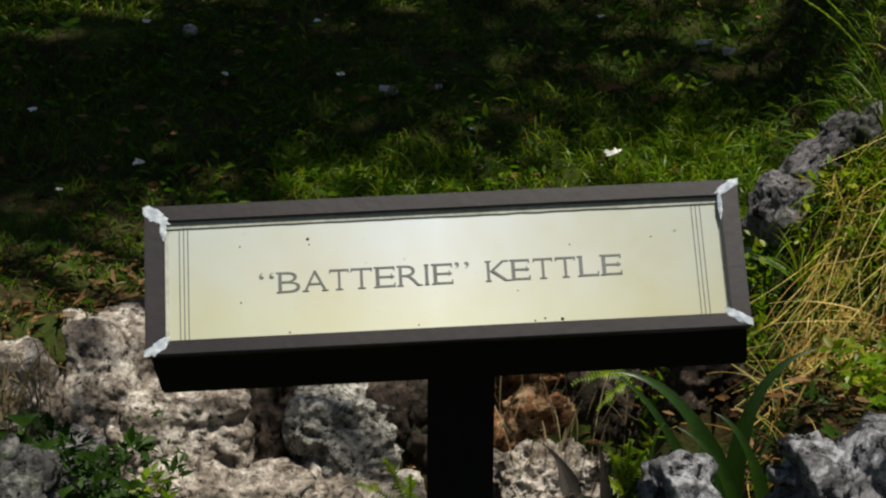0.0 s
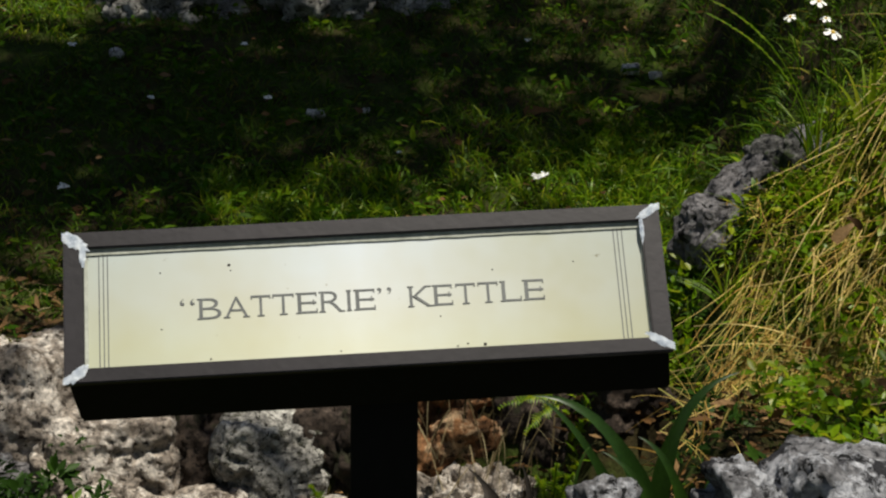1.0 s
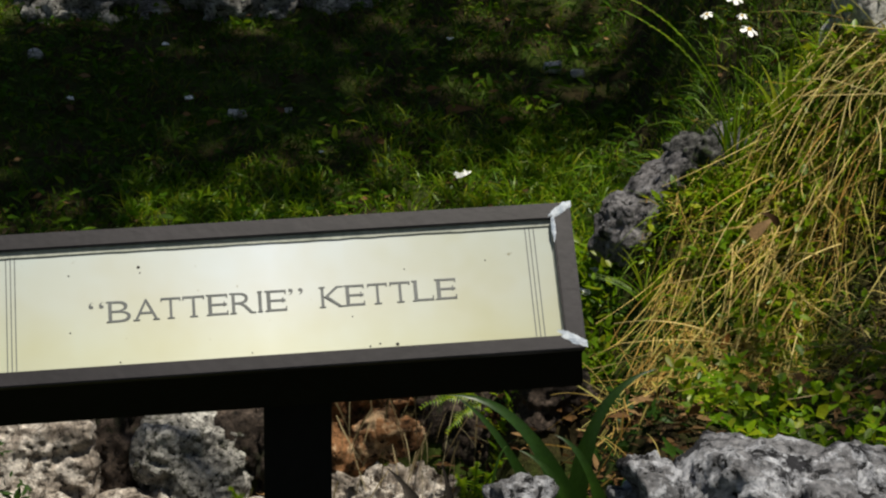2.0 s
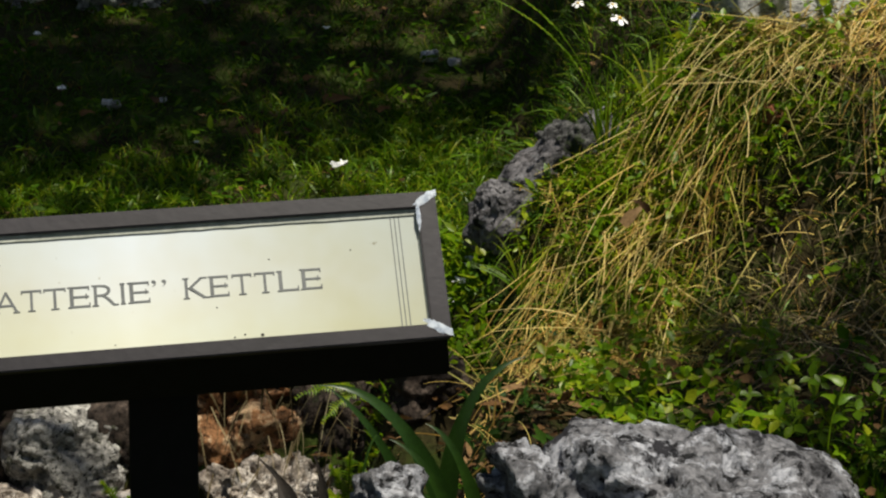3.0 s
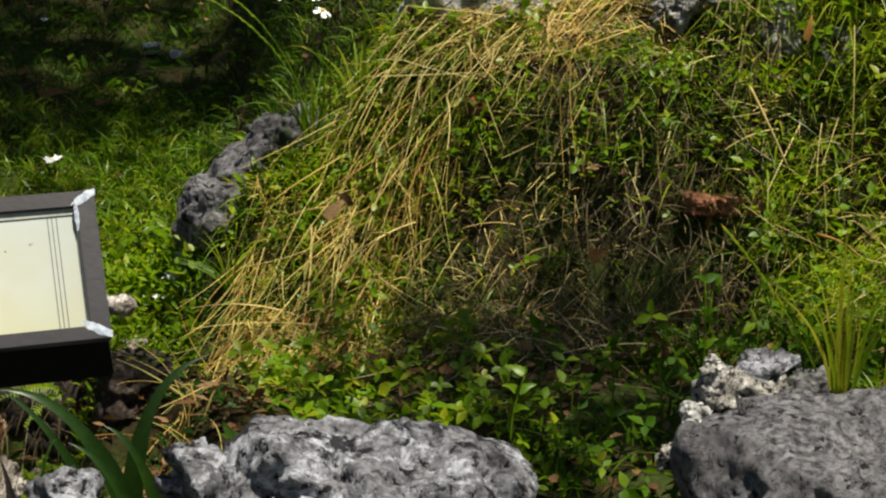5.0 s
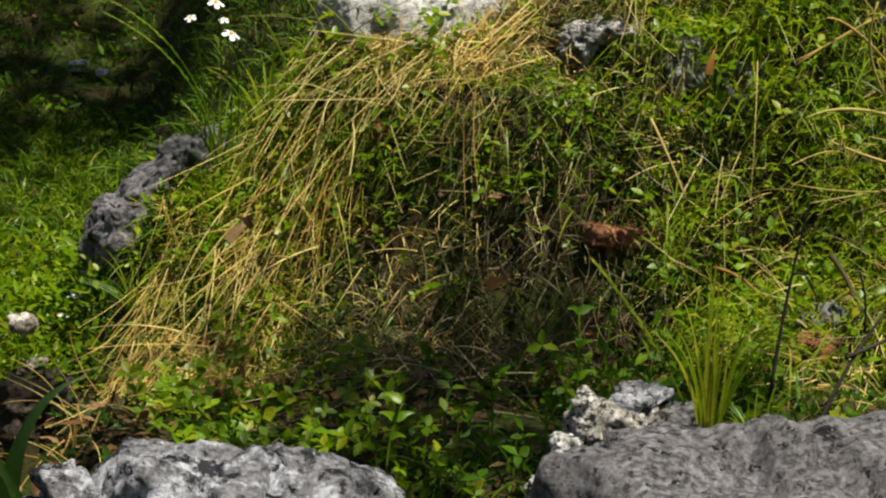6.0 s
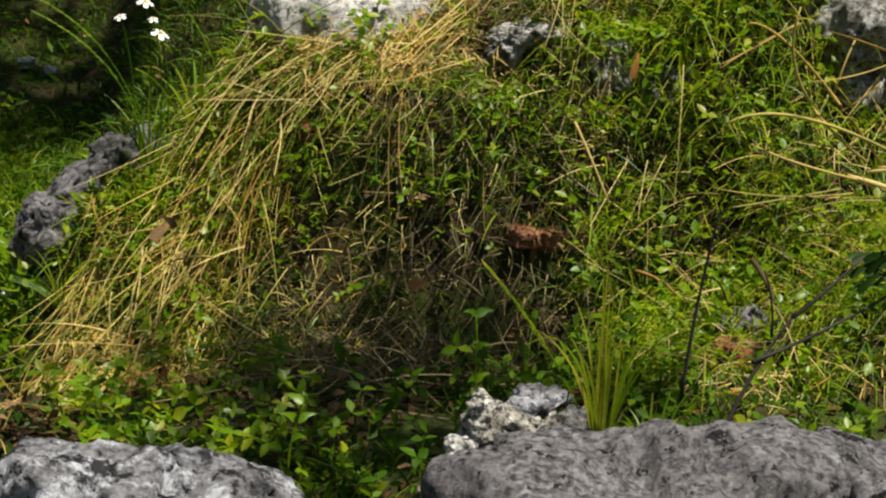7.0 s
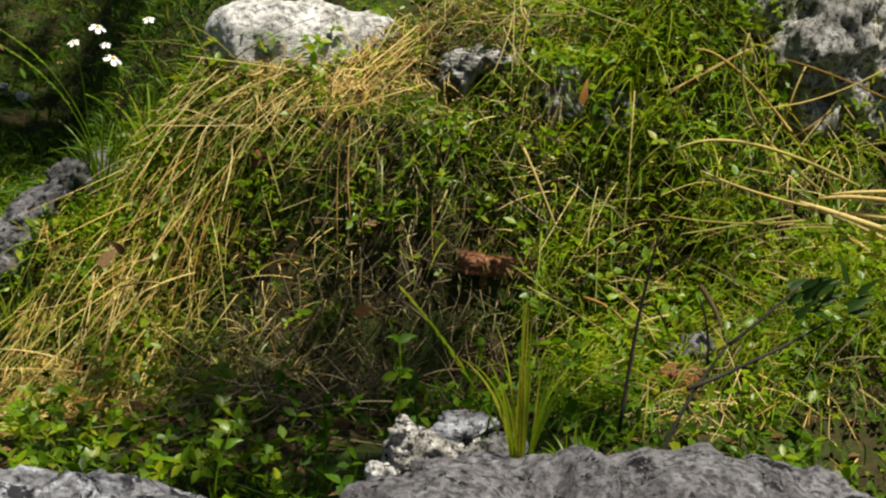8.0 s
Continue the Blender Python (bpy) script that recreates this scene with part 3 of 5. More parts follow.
brick_piece((1.405, 2.650, 0.930), (0.15, 0.09, 0.032), (0.1, 0.05, 0.1), 1, "weathered red brick sticking out of a mound")
for x, y, s, sd in ((0.70, 4.56, 0.06, 61.0), (0.76, 4.52, 0.035, 62.0), (-0.10, 4.30, 0.045, 63.0), (0.02, 4.34, 0.03, 64.0), (-0.62, 4.62, 0.04, 65.0)):
    rock("pebble", (x, y, float(ground_z(x, y)) + 0.015), (s, s * 0.8, s * 0.6), "white_rock", "small pale stone lying in the lawn", sd, 4, 0.6, sd, "pebbles in the lawn", category="stone", rugged=0.6)
for c, s, sd, lb in (((1.600, 2.33, 0.802), (0.10, 0.06, 0.06), 51.0, "broken red brick lying in weeds"), ((1.19, 2.79, 1.05), (0.06, 0.05, 0.03), 52.0, "small red brick fragment in dry grass"),
                     ((1.055, 2.87, 1.06), (0.06, 0.05, 0.035), 53.0, "small red brick fragment in dry grass")):
    rock("brick", c, s, "brick", lb, sd, 4, 0.6, sd, "bricks in the mound", category="brick", rugged=0.35)


# ---- the sign ----
def build_sign():
    right, up, out = Vector((0.9979, 0.0426, 0.0484)), Vector((-0.0632, 0.4953, 0.8664)), Vector((0.0130, -0.8676, 0.4970))
    m = Matrix((right, up, out)).transposed().to_4x4()
    m.translation = (0.0248, 1.7209, 1.0548)
    sign = new("sign")
    sign.location = (0.045, 1.80, 0.28)
    tagged(sign, "dark bronze sign with cream lettered panel on black post", "sign")
    inv = Matrix.Translation(sign.location).inverted()

    def put(name, bm, material, label="", parent=sign, world_space=False):
        bmesh.ops.transform(bm, matrix=inv if world_space else inv @ m, verts=bm.verts)
        return part(name, bm, material, parent, label)

    hw, top, bot = 0.298, 0.0762, -0.0772
    iw, it, ib = 0.278, 0.0595, -0.0625
    # body: bottom side slopes down and back under the face
    bm = bmesh.new()
    prof = [(top - 0.002, -0.0125), (bot + 0.002, -0.0125), (bot - 0.022, -0.072), (top - 0.012, -0.075)]
    rows = []
    for x in (-hw + 0.003, hw - 0.003):
        rows.append([bm.verts.new((x if j < 2 else x * (0.985 if x < 0 else 1.03), v, w)) for j, (v, w) in enumerate(prof)])
    for j in range(4):
        bm.faces.new((rows[0][j], rows[0][(j + 1) % 4], rows[1][(j + 1) % 4], rows[1][j]))
    bm.faces.new(rows[0][::-1])
    bm.faces.new(rows[1])
    bmesh.ops.recalc_face_normals(bm, faces=bm.faces)
    bmesh.ops.bevel(bm, geom=list(bm.edges), offset=0.002, segments=2, affect="EDGES")
    body = put("body", bm, "black_paint", "black-painted sheet metal box")
    # bezel: four mitred bars
    outer = [(-hw, bot), (hw, bot), (hw, top), (-hw, top)]
    inner = [(-iw, ib), (iw, ib), (iw, it), (-iw, it)]
    for j in range(4):
        bm = bmesh.new()
        q = [outer[j], outer[(j + 1) % 4], inner[(j + 1) % 4], inner[j]]
        lo = [bm.verts.new((u, v, -0.012)) for u, v in q]
        hi = [bm.verts.new((u, v, 0.0)) for u, v in q]
        bm.faces.new(hi)
        bm.faces.new(lo[::-1])
        for i in range(4):
            bm.faces.new((lo[i], lo[(i + 1) % 4], hi[(i + 1) % 4], hi[i]))
        bmesh.ops.recalc_face_normals(bm, faces=bm.faces)
        bmesh.ops.bevel(bm, geom=list(bm.edges), offset=0.0012, segments=2, affect="EDGES")
        put("frame_bar", bm, "bronze", "dark bronze painted frame bar")
    # gasket strips round the panel, uneven
    for a, b, w in (((-iw, it), (iw, it), 0.0060), ((-iw, ib), (-iw, it), 0.0032), ((iw, ib), (iw, it), 0.0016)):
        bm = bmesh.new()
        n = 90
        lo, hi = [], []
        for i in range(n + 1):
            s = i / n
            u, v = a[0] + (b[0] - a[0]) * s, a[1] + (b[1] - a[1]) * s
            e = w * (1 + 0.10 * noise.noise(Vector((s * 30, w * 900, 0))))
            du, dv = (0, -e) if a[1] == b[1] else ((e, 0) if a[0] < 0 else (-e, 0))
            lo.append(bm.verts.new((u, v, -0.0046)))
            hi.append(bm.verts.new((u + du, v + dv, -0.0058)))
        for i in range(n):
            bm.faces.new((lo[i], lo[i + 1], hi[i + 1], hi[i]))
        bmesh.ops.recalc_face_normals(bm, faces=bm.faces)
        g = bmesh.ops.extrude_face_region(bm, geom=list(bm.faces))
        for v in g["geom"]:
            if isinstance(v, bmesh.types.BMVert):
                v.co.z -= 0.003
        bmesh.ops.recalc_face_normals(bm, faces=bm.faces)
        put("gasket", bm, "gasket", "grey rubber gasket strip")
    panel = put("panel", box_bm((2 * iw + 0.006, it - ib + 0.006, 0.004), 0.0, (0, (it + ib) / 2, -0.0095)), "panel", "cream acrylic panel, slightly yellowed, glare painted into its middle")
    face = -0.0073
    # three rules at each end
    for u in (-0.2640, -0.2597, -0.2556, 0.2504, 0.2546, 0.2590):
        put("rule_line", box_bm((0.0010, it - ib - 0.006, 0.0004), 0, (u, (it + ib) / 2 - 0.002, face)), "ink", parent=panel)
    # lettering
    spots = [("\u201c", -0.1865, -0.1703), ("B", -0.1681, -0.144), ("A", -0.143, -0.1176), ("T", -0.1172, -0.0958), ("T", -0.0962, -0.0726), ("E", -0.0714, -0.0498),
             ("R", -0.0484, -0.0248), ("I", -0.0236, -0.0156), ("E", -0.0141, 0.0076), ("\u201d", 0.0078, 0.0237), ("K", 0.0393, 0.0630), ("E", 0.0640, 0.0845),
             ("T", 0.0856, 0.1074), ("T", 0.1078, 0.1302), ("L", 0.1316, 0.1532), ("E", 0.1545, 0.1764)]
    # serifs in units of the letter's box: x0, y0, x1, y1
    t = 0.05
    serif = {
        "B": [(-0.09, 0, 0.14, t), (-0.09, 1 - t, 0.14, 1)],
        "A": [(-0.06, 0, 0.22, t), (0.78, 0, 1.06, t)],
        "T": [(0.32, 0, 0.68, t), (0.0, 0.84, 0.06, 1), (0.94, 0.84, 1.0, 1)],
        "E": [(-0.09, 0, 0.14, t), (-0.09, 1 - t, 0.14, 1), (0.94, 0, 1.0, 0.2), (0.92, 0.82, 0.98, 1), (0.78, 0.42, 0.84, 0.64)],
        "R": [(-0.09, 0, 0.2, t), (-0.09, 1 - t, 0.14, 1), (0.84, 0, 1.1, t)],
        "I": [(-0.25, 0, 1.25, t), (-0.25, 1 - t, 1.25, 1)],
        "K": [(-0.08, 0, 0.2, t), (-0.08, 1 - t, 0.2, 1), (0.78, 0, 1.08, t), (0.72, 1 - t, 1.02, 1)],
        "L": [(-0.09, 0, 0.14, t), (-0.09, 1 - t, 0.2, 1), (0.94, 0, 1.0, 0.22)],
    }
    base_v, cap = -0.0178, 0.0212
    for ch, u0, u1 in spots:
        cu = bpy.data.curves.new("letter", "FONT")
        cu.body, cu.extrude, cu.resolution_u, cu.offset = ch, 0.01, 4, -0.014
        tmp = bpy.data.objects.new("letter", cu)
        scene.collection.objects.link(tmp)
        bpy.context.view_layer.update()
        me = bpy.data.meshes.new_from_object(tmp.evaluated_get(bpy.context.evaluated_depsgraph_get()))
        bpy.data.objects.remove(tmp)
        bm = bmesh.new()
        bm.from_mesh(me)
        bpy.data.meshes.remove(me)
        xs, ys = [v.co.x for v in bm.verts], [v.co.y for v in bm.verts]
        x0, x1, y0, y1 = min(xs), max(xs), min(ys), max(ys)
        quote = ch not in serif
        lean = 0.007 * (u0 + 0.17) / 0.34
        gap = 0.05 * (u1 - u0)
        u0, u1 = u0 + gap, u1 - gap
        w0, w1 = (u0 + (u1 - u0) * 0.28, u1 - (u1 - u0) * 0.28) if ch == "I" else (u0, u1)
        v0, vh = (base_v + cap * 0.72, cap * 0.30) if quote else (base_v, cap)
        for v in bm.verts:
            v.co = Vector((w0 + (v.co.x - x0) / (x1 - x0) * (w1 - w0), v0 + lean * 0.3 + (v.co.y - y0) / (y1 - y0) * vh, face + (0.0004 if v.co.z > 0 else 0.0)))
        for a, b, c, d in serif.get(ch, ()):
            g = bmesh.ops.create_cube(bm, size=1)["verts"]
            for v in g:
                v.co = Vector((w0 + (a if v.co.x < 0 else c) * (w1 - w0), v0 + lean * 0.3 + (b if v.co.y < 0 else d) * vh, face + (0.0006 if v.co.z > 0 else 0.0)))
        put("letter", bm, "ink", parent=panel)
    # specks on the panel
    for u, v, r in ((-0.1363, 0.0368, 0.0017), (-0.135, 0.031, 0.0008), (0.112, -0.0585, 0.0018), (0.095, -0.057, 0.001), (0.07, -0.0275, 0.0008), (0.125, 0.018, 0.0008),
                    (0.207, 0.022, 0.0008), (-0.204, -0.026, 0.0009), (-0.157, -0.0585, 0.001), (0.085, -0.059, 0.001), (-0.03, -0.0575, 0.0008), (-0.204, 0.032, 0.0009)):
        bm = bmesh.new()
        bmesh.ops.create_icosphere(bm, subdivisions=2, radius=1)
        for q in bm.verts:
            q.co = Vector((u + q.co.x * r * (1 + 0.3 * noise.noise(q.co * 2 + Vector((u * 90, 0, 0)))), v + q.co.y * r * 0.9, face + q.co.z * 0.0005))
        put("speck", bm, "black_spot", parent=panel)
    # sealant daubed on the mitres
    for cu_, cv, su, sv, sd in ((-0.288, 0.067, 0.011, 0.008, 1), (-0.279, 0.052, 0.0028, 0.013, 2), (0.288, 0.069, 0.011, 0.006, 3), (0.2785, 0.05, 0.0018, 0.014, 4), (-0.286, -0.069, 0.011, 0.007, 5), (0.287, -0.0675, 0.012, 0.006, 6)):
        bm = bmesh.new()
        bmesh.ops.create_icosphere(bm, subdivisions=5, radius=1)
        for q in bm.verts:
            k = 1 + 0.5 * noise.noise(q.co * 1.9 + Vector((sd * 7, 0, 0))) + 0.42 * noise.noise(q.co * 5 + Vector((0, sd * 3, 0))) + 0.2 * noise.noise(q.co * 14 + Vector((0, sd * 3, 0)))
            sl = 0.55 * (1 if cu_ * cv > 0 else -1)
            u, v = q.co.x * su * k, q.co.y * sv * k
            u, v = u, v * 0.75 + u * sl
            q.co = Vector((max(-hw - 0.001, min(hw + 0.001, cu_ + u)), max(bot - 0.001, min(top + 0.001, cv + v)), 0.0002 + q.co.z * 0.0006 * k))
        put("sealant_daub", bm, "sealant", "pale blue-white sealant smeared over a frame corner")
    # post and bracket
    put("post", box_bm((0.070, 0.070, 0.90), 0.003, (0.042, 1.808, 0.52)), "black_paint", "square black post", world_space=True)
    put("bracket", box_bm((0.12, 0.10, 0.03), 0.004, (0.042, 1.80, 0.972)), "black_paint", "black mounting bracket", world_space=True)
    return sign


build_sign()


# ---- grass, straw and weeds ----
def stuff(name, v, q, material, label, category):
    ob = part(name, leaf_mesh(name, v, q) if not name.endswith(("grass", "stems", "scraps")) else mesh_np(name, v, q, True), material)
    return tagged(ob, label, category, kind="stuff")


def joined(*pieces):
    v, q, at = [], [], 0
    for a, b in pieces:
        v.append(a), q.append(b + at)
        at += len(a)
    return np.concatenate(v), np.concatenate(q)


def tilt(n, spread, lean=(0, 0, 0)):
    return np.array([0, 0, 1.0]) + np.array(lean) + spread * RNG.normal(size=(n, 3)) * [1, 1, 0.2]


def clumps(centres, each, radius, leaf, shape=(1.0, 1.0, 0.9)):
    """Leaves in little domes standing on the ground."""
    m = len(centres)
    r = np.repeat(RNG.uniform(*radius, m), each)[:, None]
    d = RNG.normal(size=(m * each, 3))
    d[:, 2] = np.abs(d[:, 2])
    d = unit(d)
    base = np.repeat(centres, each, 0) + d * r * RNG.uniform(0.35, 1.0, (m * each, 1)) * np.array(shape)
    ln = np.repeat(RNG.uniform(*leaf, m), each) * RNG.uniform(0.6, 1.2, m * each)
    return leaves(base, d * [1, 1, 0.5] + 0.5 * RNG.normal(size=d.shape), ln, ln * RNG.uniform(0.32, 0.5, m * each))


# lawn
p = sheet(RNG, 90000, -1.9, 1.6, 3.22, 5.6)
p = p[clumpy(p, 5.0, 2.0, -0.25)]
n = len(p)
stuff("lawn_grass", *ribbons(p, tilt(n, 0.55), RNG.uniform(0.025, 0.075, n), RNG.uniform(0.002, 0.0042, n), 0.45, 2, 0.3), "grass", "short dark green lawn grass in shade", "grass")
p = sheet(RNG, 12000, -1.9, 1.4, 3.25, 5.5)
p = p[clumpy(p, 3.0, 9.0, 0.12)]
p[:, 2] += RNG.uniform(0.005, 0.04, len(p))
n = len(p)
stuff("lawn_weeds", *leaves(p, tilt(n, 1.2, (0, 0, -0.6)), RNG.uniform(0.015, 0.045, n), RNG.uniform(0.008, 0.016, n)), "leaf", "small broad-leaved weeds in the lawn", "weeds")
p = sheet(RNG, 1500, -1.9, 1.4, 3.18, 5.4)
p = p[clumpy(p, 2.2, 5.0, 0.0)]
p[:, 2] += RNG.uniform(0.01, 0.035, len(p))
n = len(p)
stuff("leaf_litter", *leaves(p, tilt(n, 1.5, (0, 0, -1)), RNG.uniform(0.015, 0.04, n), RNG.uniform(0.008, 0.018, n)), "brown_leaf", "dry brown fallen leaves lying in the lawn", "leaf litter")
p = sheet(RNG, 1300, -1.1, 0.45, 3.08, 3.5)
p[:, 2] += RNG.uniform(0.005, 0.025, len(p))
n = len(p)
stuff("leaf_litter", *leaves(p, tilt(n, 1.5, (0, -0.3, -0.6)), RNG.uniform(0.015, 0.05, n), RNG.uniform(0.005, 0.013, n)), "brown_leaf", "brown fallen leaves heaped along the wall top", "leaf litter")

p = sheet(RNG, 900, -1.1, 0.45, 3.12, 3.5)
n = len(p)
p[:, 2] += RNG.uniform(0.0, 0.03, n)
stuff("dry_scraps", *ribbons(p, RNG.normal(size=(n, 3)) * [1, 0.8, 0.4], RNG.uniform(0.02, 0.08, n), RNG.uniform(0.0015, 0.0035, n), 0.5, 3, 0.5), "grey_twig", "broken twigs and dry bits along the wall top", "dry grass")
p = np.stack([RNG.uniform(-0.84, -0.66, 260), RNG.uniform(2.98, 3.06, 260), RNG.uniform(0.50, 0.60, 260)], 1)
stuff("dry_grass", *ribbons(p, np.array([0, -0.5, -0.6]) + 0.5 * RNG.normal(size=(260, 3)), RNG.uniform(0.05, 0.13, 260), RNG.uniform(0.0014, 0.003, 260), 0.6, 4, 0.3), "grey_twig", "dry grass hanging over a wall rock", "dry grass")
p = np.stack([RNG.uniform(-0.82, -0.44, 120), RNG.uniform(2.62, 2.92, 120), RNG.uniform(0.28, 0.50, 120)], 1)
stuff("wall_weeds", *clumps(p, 16, (0.02, 0.06), (0.016, 0.034)), "dark_leaf", "dark leafy weeds in front of the wall", "weeds")
p = np.stack([RNG.uniform(-0.72, -0.42, 16), RNG.uniform(2.6, 2.8, 16), RNG.uniform(0.34, 0.50, 16)], 1)
stuff("wall_weeds", *clumps(p, 10, (0.02, 0.05), (0.014, 0.03)), "lime_leaf", "lime-green weed tips in front of the wall", "weeds")

p = np.stack([RNG.uniform(0.06, 0.46, 90), RNG.uniform(2.97, 3.06, 90), RNG.uniform(0.40, 0.60, 90)], 1)
stuff("dry_grass", *ribbons(p, np.array([0, -0.4, -0.8]) + 0.4 * RNG.normal(size=(90, 3)), RNG.uniform(0.05, 0.14, 90), RNG.uniform(0.0013, 0.0032, 90), 0.4, 4, 0.4), "grey_twig", "dry roots and stems hanging over brown rock", "dry grass")
p = sheet(RNG, 900, -0.15, 0.52, 2.3, 3.05)
p[:, 2] += RNG.uniform(0.0, 0.04, len(p))
n = len(p)
stuff("leaf_litter", *leaves(p, tilt(n, 1.3, (0, -0.5, -0.6)), RNG.uniform(0.015, 0.05, n), RNG.uniform(0.006, 0.016, n)), "brown_leaf", "dead leaves lying at the foot of the wall", "leaf litter")
p = sheet(RNG, 60, 0.06, 0.5, 2.35, 3.0)
stuff("wall_weeds", *clumps(p, 14, (0.02, 0.05), (0.012, 0.028)), "dark_leaf", "dark weeds at the foot of the wall", "weeds")
p = sheet(RNG, 5000, 0.5, 1.4, 3.2, 4.4)
n = len(p)
stuff("lawn_grass", *ribbons(p, tilt(n, 0.6), RNG.uniform(0.04, 0.11, n), RNG.uniform(0.0024, 0.005, n), 0.5, 3, 0.3), "grass", "longer green grass behind the mound", "grass")

# rough grass round about
p = np.concatenate([sheet(RNG, 26000, -6.0, 6.0, -5.0, 1.1), sheet(RNG, 14000, -6.0, -1.9, 1.1, 8.0), sheet(RNG, 16000, 2.5, 6.5, 1.1, 8.0), sheet(RNG, 9000, -1.9, 2.5, 5.6, 8.5), sheet(RNG, 5000, -1.9, 0.2, 1.1, 3.1), sheet(RNG, 5000, 1.3, 2.6, 3.1, 5.6)])
n = len(p)
stuff("rough_grass", *ribbons(p, tilt(n, 0.6), RNG.uniform(0.04, 0.10, n), RNG.uniform(0.006, 0.012, n), 0.5, 2, 0.3), "grass", "rough green grass round the garden", "grass")

# bright grass between lawn and mound; its lawn patches paint in sun dapples
p = np.concatenate([sheet(RNG, 2700, 0.36, 0.66, 3.1, 4.2), sheet(RNG, 1200, 0.2, 0.8, 3.8, 4.3), sheet(RNG, 1500, -0.35, 0.1, 3.7, 4.05), sheet(RNG, 1500, -1.45, -0.75, 4.7, 5.2)])
n = len(p)
stuff("bright_grass", *ribbons(p, tilt(n, 0.5), RNG.uniform(0.03, 0.11, n), RNG.uniform(0.003, 0.006, n), 0.5, 3, 0.3), "bright_grass", "sunlit yellow-green grass beside the mound", "grass")
p = sheet(RNG, 2100, 0.38, 0.60, 2.9, 3.6)
p[:, 2] += RNG.uniform(0.0, 0.09, len(p))
n = len(p)
stuff("bright_weeds", *leaves(p, tilt(n, 1.0, (0, -0.2, -0.3)), RNG.uniform(0.015, 0.04, n), RNG.uniform(0.007, 0.014, n)), "lime_leaf", "sunlit lime-green weeds below the mound", "weeds")


def hanging(start, way, length, width, off, steps=9, bend=0.26):
    """Straight stems combed down a slope: each runs on its own way and lies on the ground where it meets it."""
    n = len(start)
    d = unit(np.asarray(way, float))
    s = np.linspace(0, 1, steps + 1)[None, :, None]
    sag = RNG.uniform(0.0, 0.4, n)
    bow = unit(np.cross(d, RNG.normal(size=(n, 3)))) * bend * RNG.normal(size=(n, 1))
    mid = start[:, None] + (d[:, None] * s + bow[:, None] * s * s) * length[:, None, None]
    mid[:, :, 2] -= (sag * length)[:, None] * s[:, :, 0] ** 2
    floor = ground_z(mid[:, :, 0], mid[:, :, 1]) + off[:, None]
    mid[:, :, 2] = np.where(mid[:, :, 0] > 0.56, np.maximum(mid[:, :, 2], floor), mid[:, :, 2])
    side = unit(np.cross(np.gradient(mid, axis=1), np.array([0.2, -0.8, 0.5]) + 0.5 * RNG.normal(size=(n, 1, 3))))
    w = width[:, None, None] * 0.5 * (1 - 0.55 * s)
    v = np.stack([mid - side * w, mid + side * w], 2).reshape(-1, 3)
    k = np.arange(steps)[None] * 2 + np.arange(n)[:, None] * 2 * (steps + 1)
    return v, np.stack([k, k + 1, k + 3, k + 2], -1).reshape(-1, 4)


def sheaves(centres, each, way, length, spread, width=(0.0018, 0.0042), lift=(0.015, 0.07), loose=0.16, spot=0.022):
    """Stems in sheaves: those of one sheaf start together and run nearly the same way."""
    m, n = len(centres), len(centres) * each
    dirs = np.repeat(unit(np.asarray(way, float)) + spread * RNG.normal(size=(m, 3)), each, 0) + loose * RNG.normal(size=(n, 3))
    base = np.repeat(centres, each, 0) + spot * RNG.normal(size=(n, 3)) * [1, 1, 0.4]
    high = np.repeat(RNG.uniform(*lift, m), each) * RNG.uniform(0.5, 1.2, n)
    base[:, 2] = np.maximum(base[:, 2], ground_z(base[:, 0], base[:, 1])) + high
    ln = np.repeat(RNG.uniform(*length, m), each) * RNG.uniform(0.5, 1.15, n)
    return hanging(base, dirs, ln, RNG.uniform(*width, n), high * RNG.uniform(0.2, 0.9, n))


def trefoils(centres, size, lobes=3, face=(0, -0.45, 0.9)):
    """Leaves of three or more broad lobes spread flat, each turned up to the light in its own way."""
    m = len(centres)
    t = unit(np.array(face) + 0.45 * RNG.normal(size=(m, 3)))
    a = unit(np.cross(t, RNG.normal(size=(m, 3))))
    b = np.cross(t, a)
    ang = (np.arange(lobes)[None] * 2 * np.pi / lobes * 0.9 + RNG.uniform(0, 6.3, (m, 1)))[:, :, None]
    way = (a[:, None] * np.cos(ang) + b[:, None] * np.sin(ang) + 0.18 * t[:, None]).reshape(-1, 3)
    ln = np.repeat(RNG.uniform(*size, m), lobes) * RNG.uniform(0.75, 1.15, m * lobes)
    return leaves(np.repeat(centres, lobes, 0), way, ln, ln * RNG.uniform(0.5, 0.72, m * lobes))


def raised(q, low, high):
    q = q.copy()
    q[:, 2] += RNG.uniform(low, high, len(q))
    return q


def flow(n, us, xs, ys, wide):
    """Places strewn along a line of the plan."""
    u = RNG.uniform(us[0], us[-1], n)
    x = np.interp(u, us, xs) + wide * RNG.normal(size=n)
    y = np.interp(u, us, ys) + 0.6 * wide * RNG.normal(size=n)
    return np.stack([x, y, ground_z(x, y)], 1)


def steep(n, x0, x1, out=0.05):
    """Places on the steep face of the mound, spread evenly over its height."""
    x = RNG.uniform(x0, x1, n)
    y = 2.76 - 0.24 * sstep(0.8, 1.35, x) + 0.10 * sstep(1.75, 2.0, x) + RNG.uniform(0.02, 0.30, n)
    z = ground_z(x, y)
    return np.stack([x, y - out * RNG.random(n), z], 1)


def clear(q):
    """Places away from the half-buried rocks and the stalk bundle."""
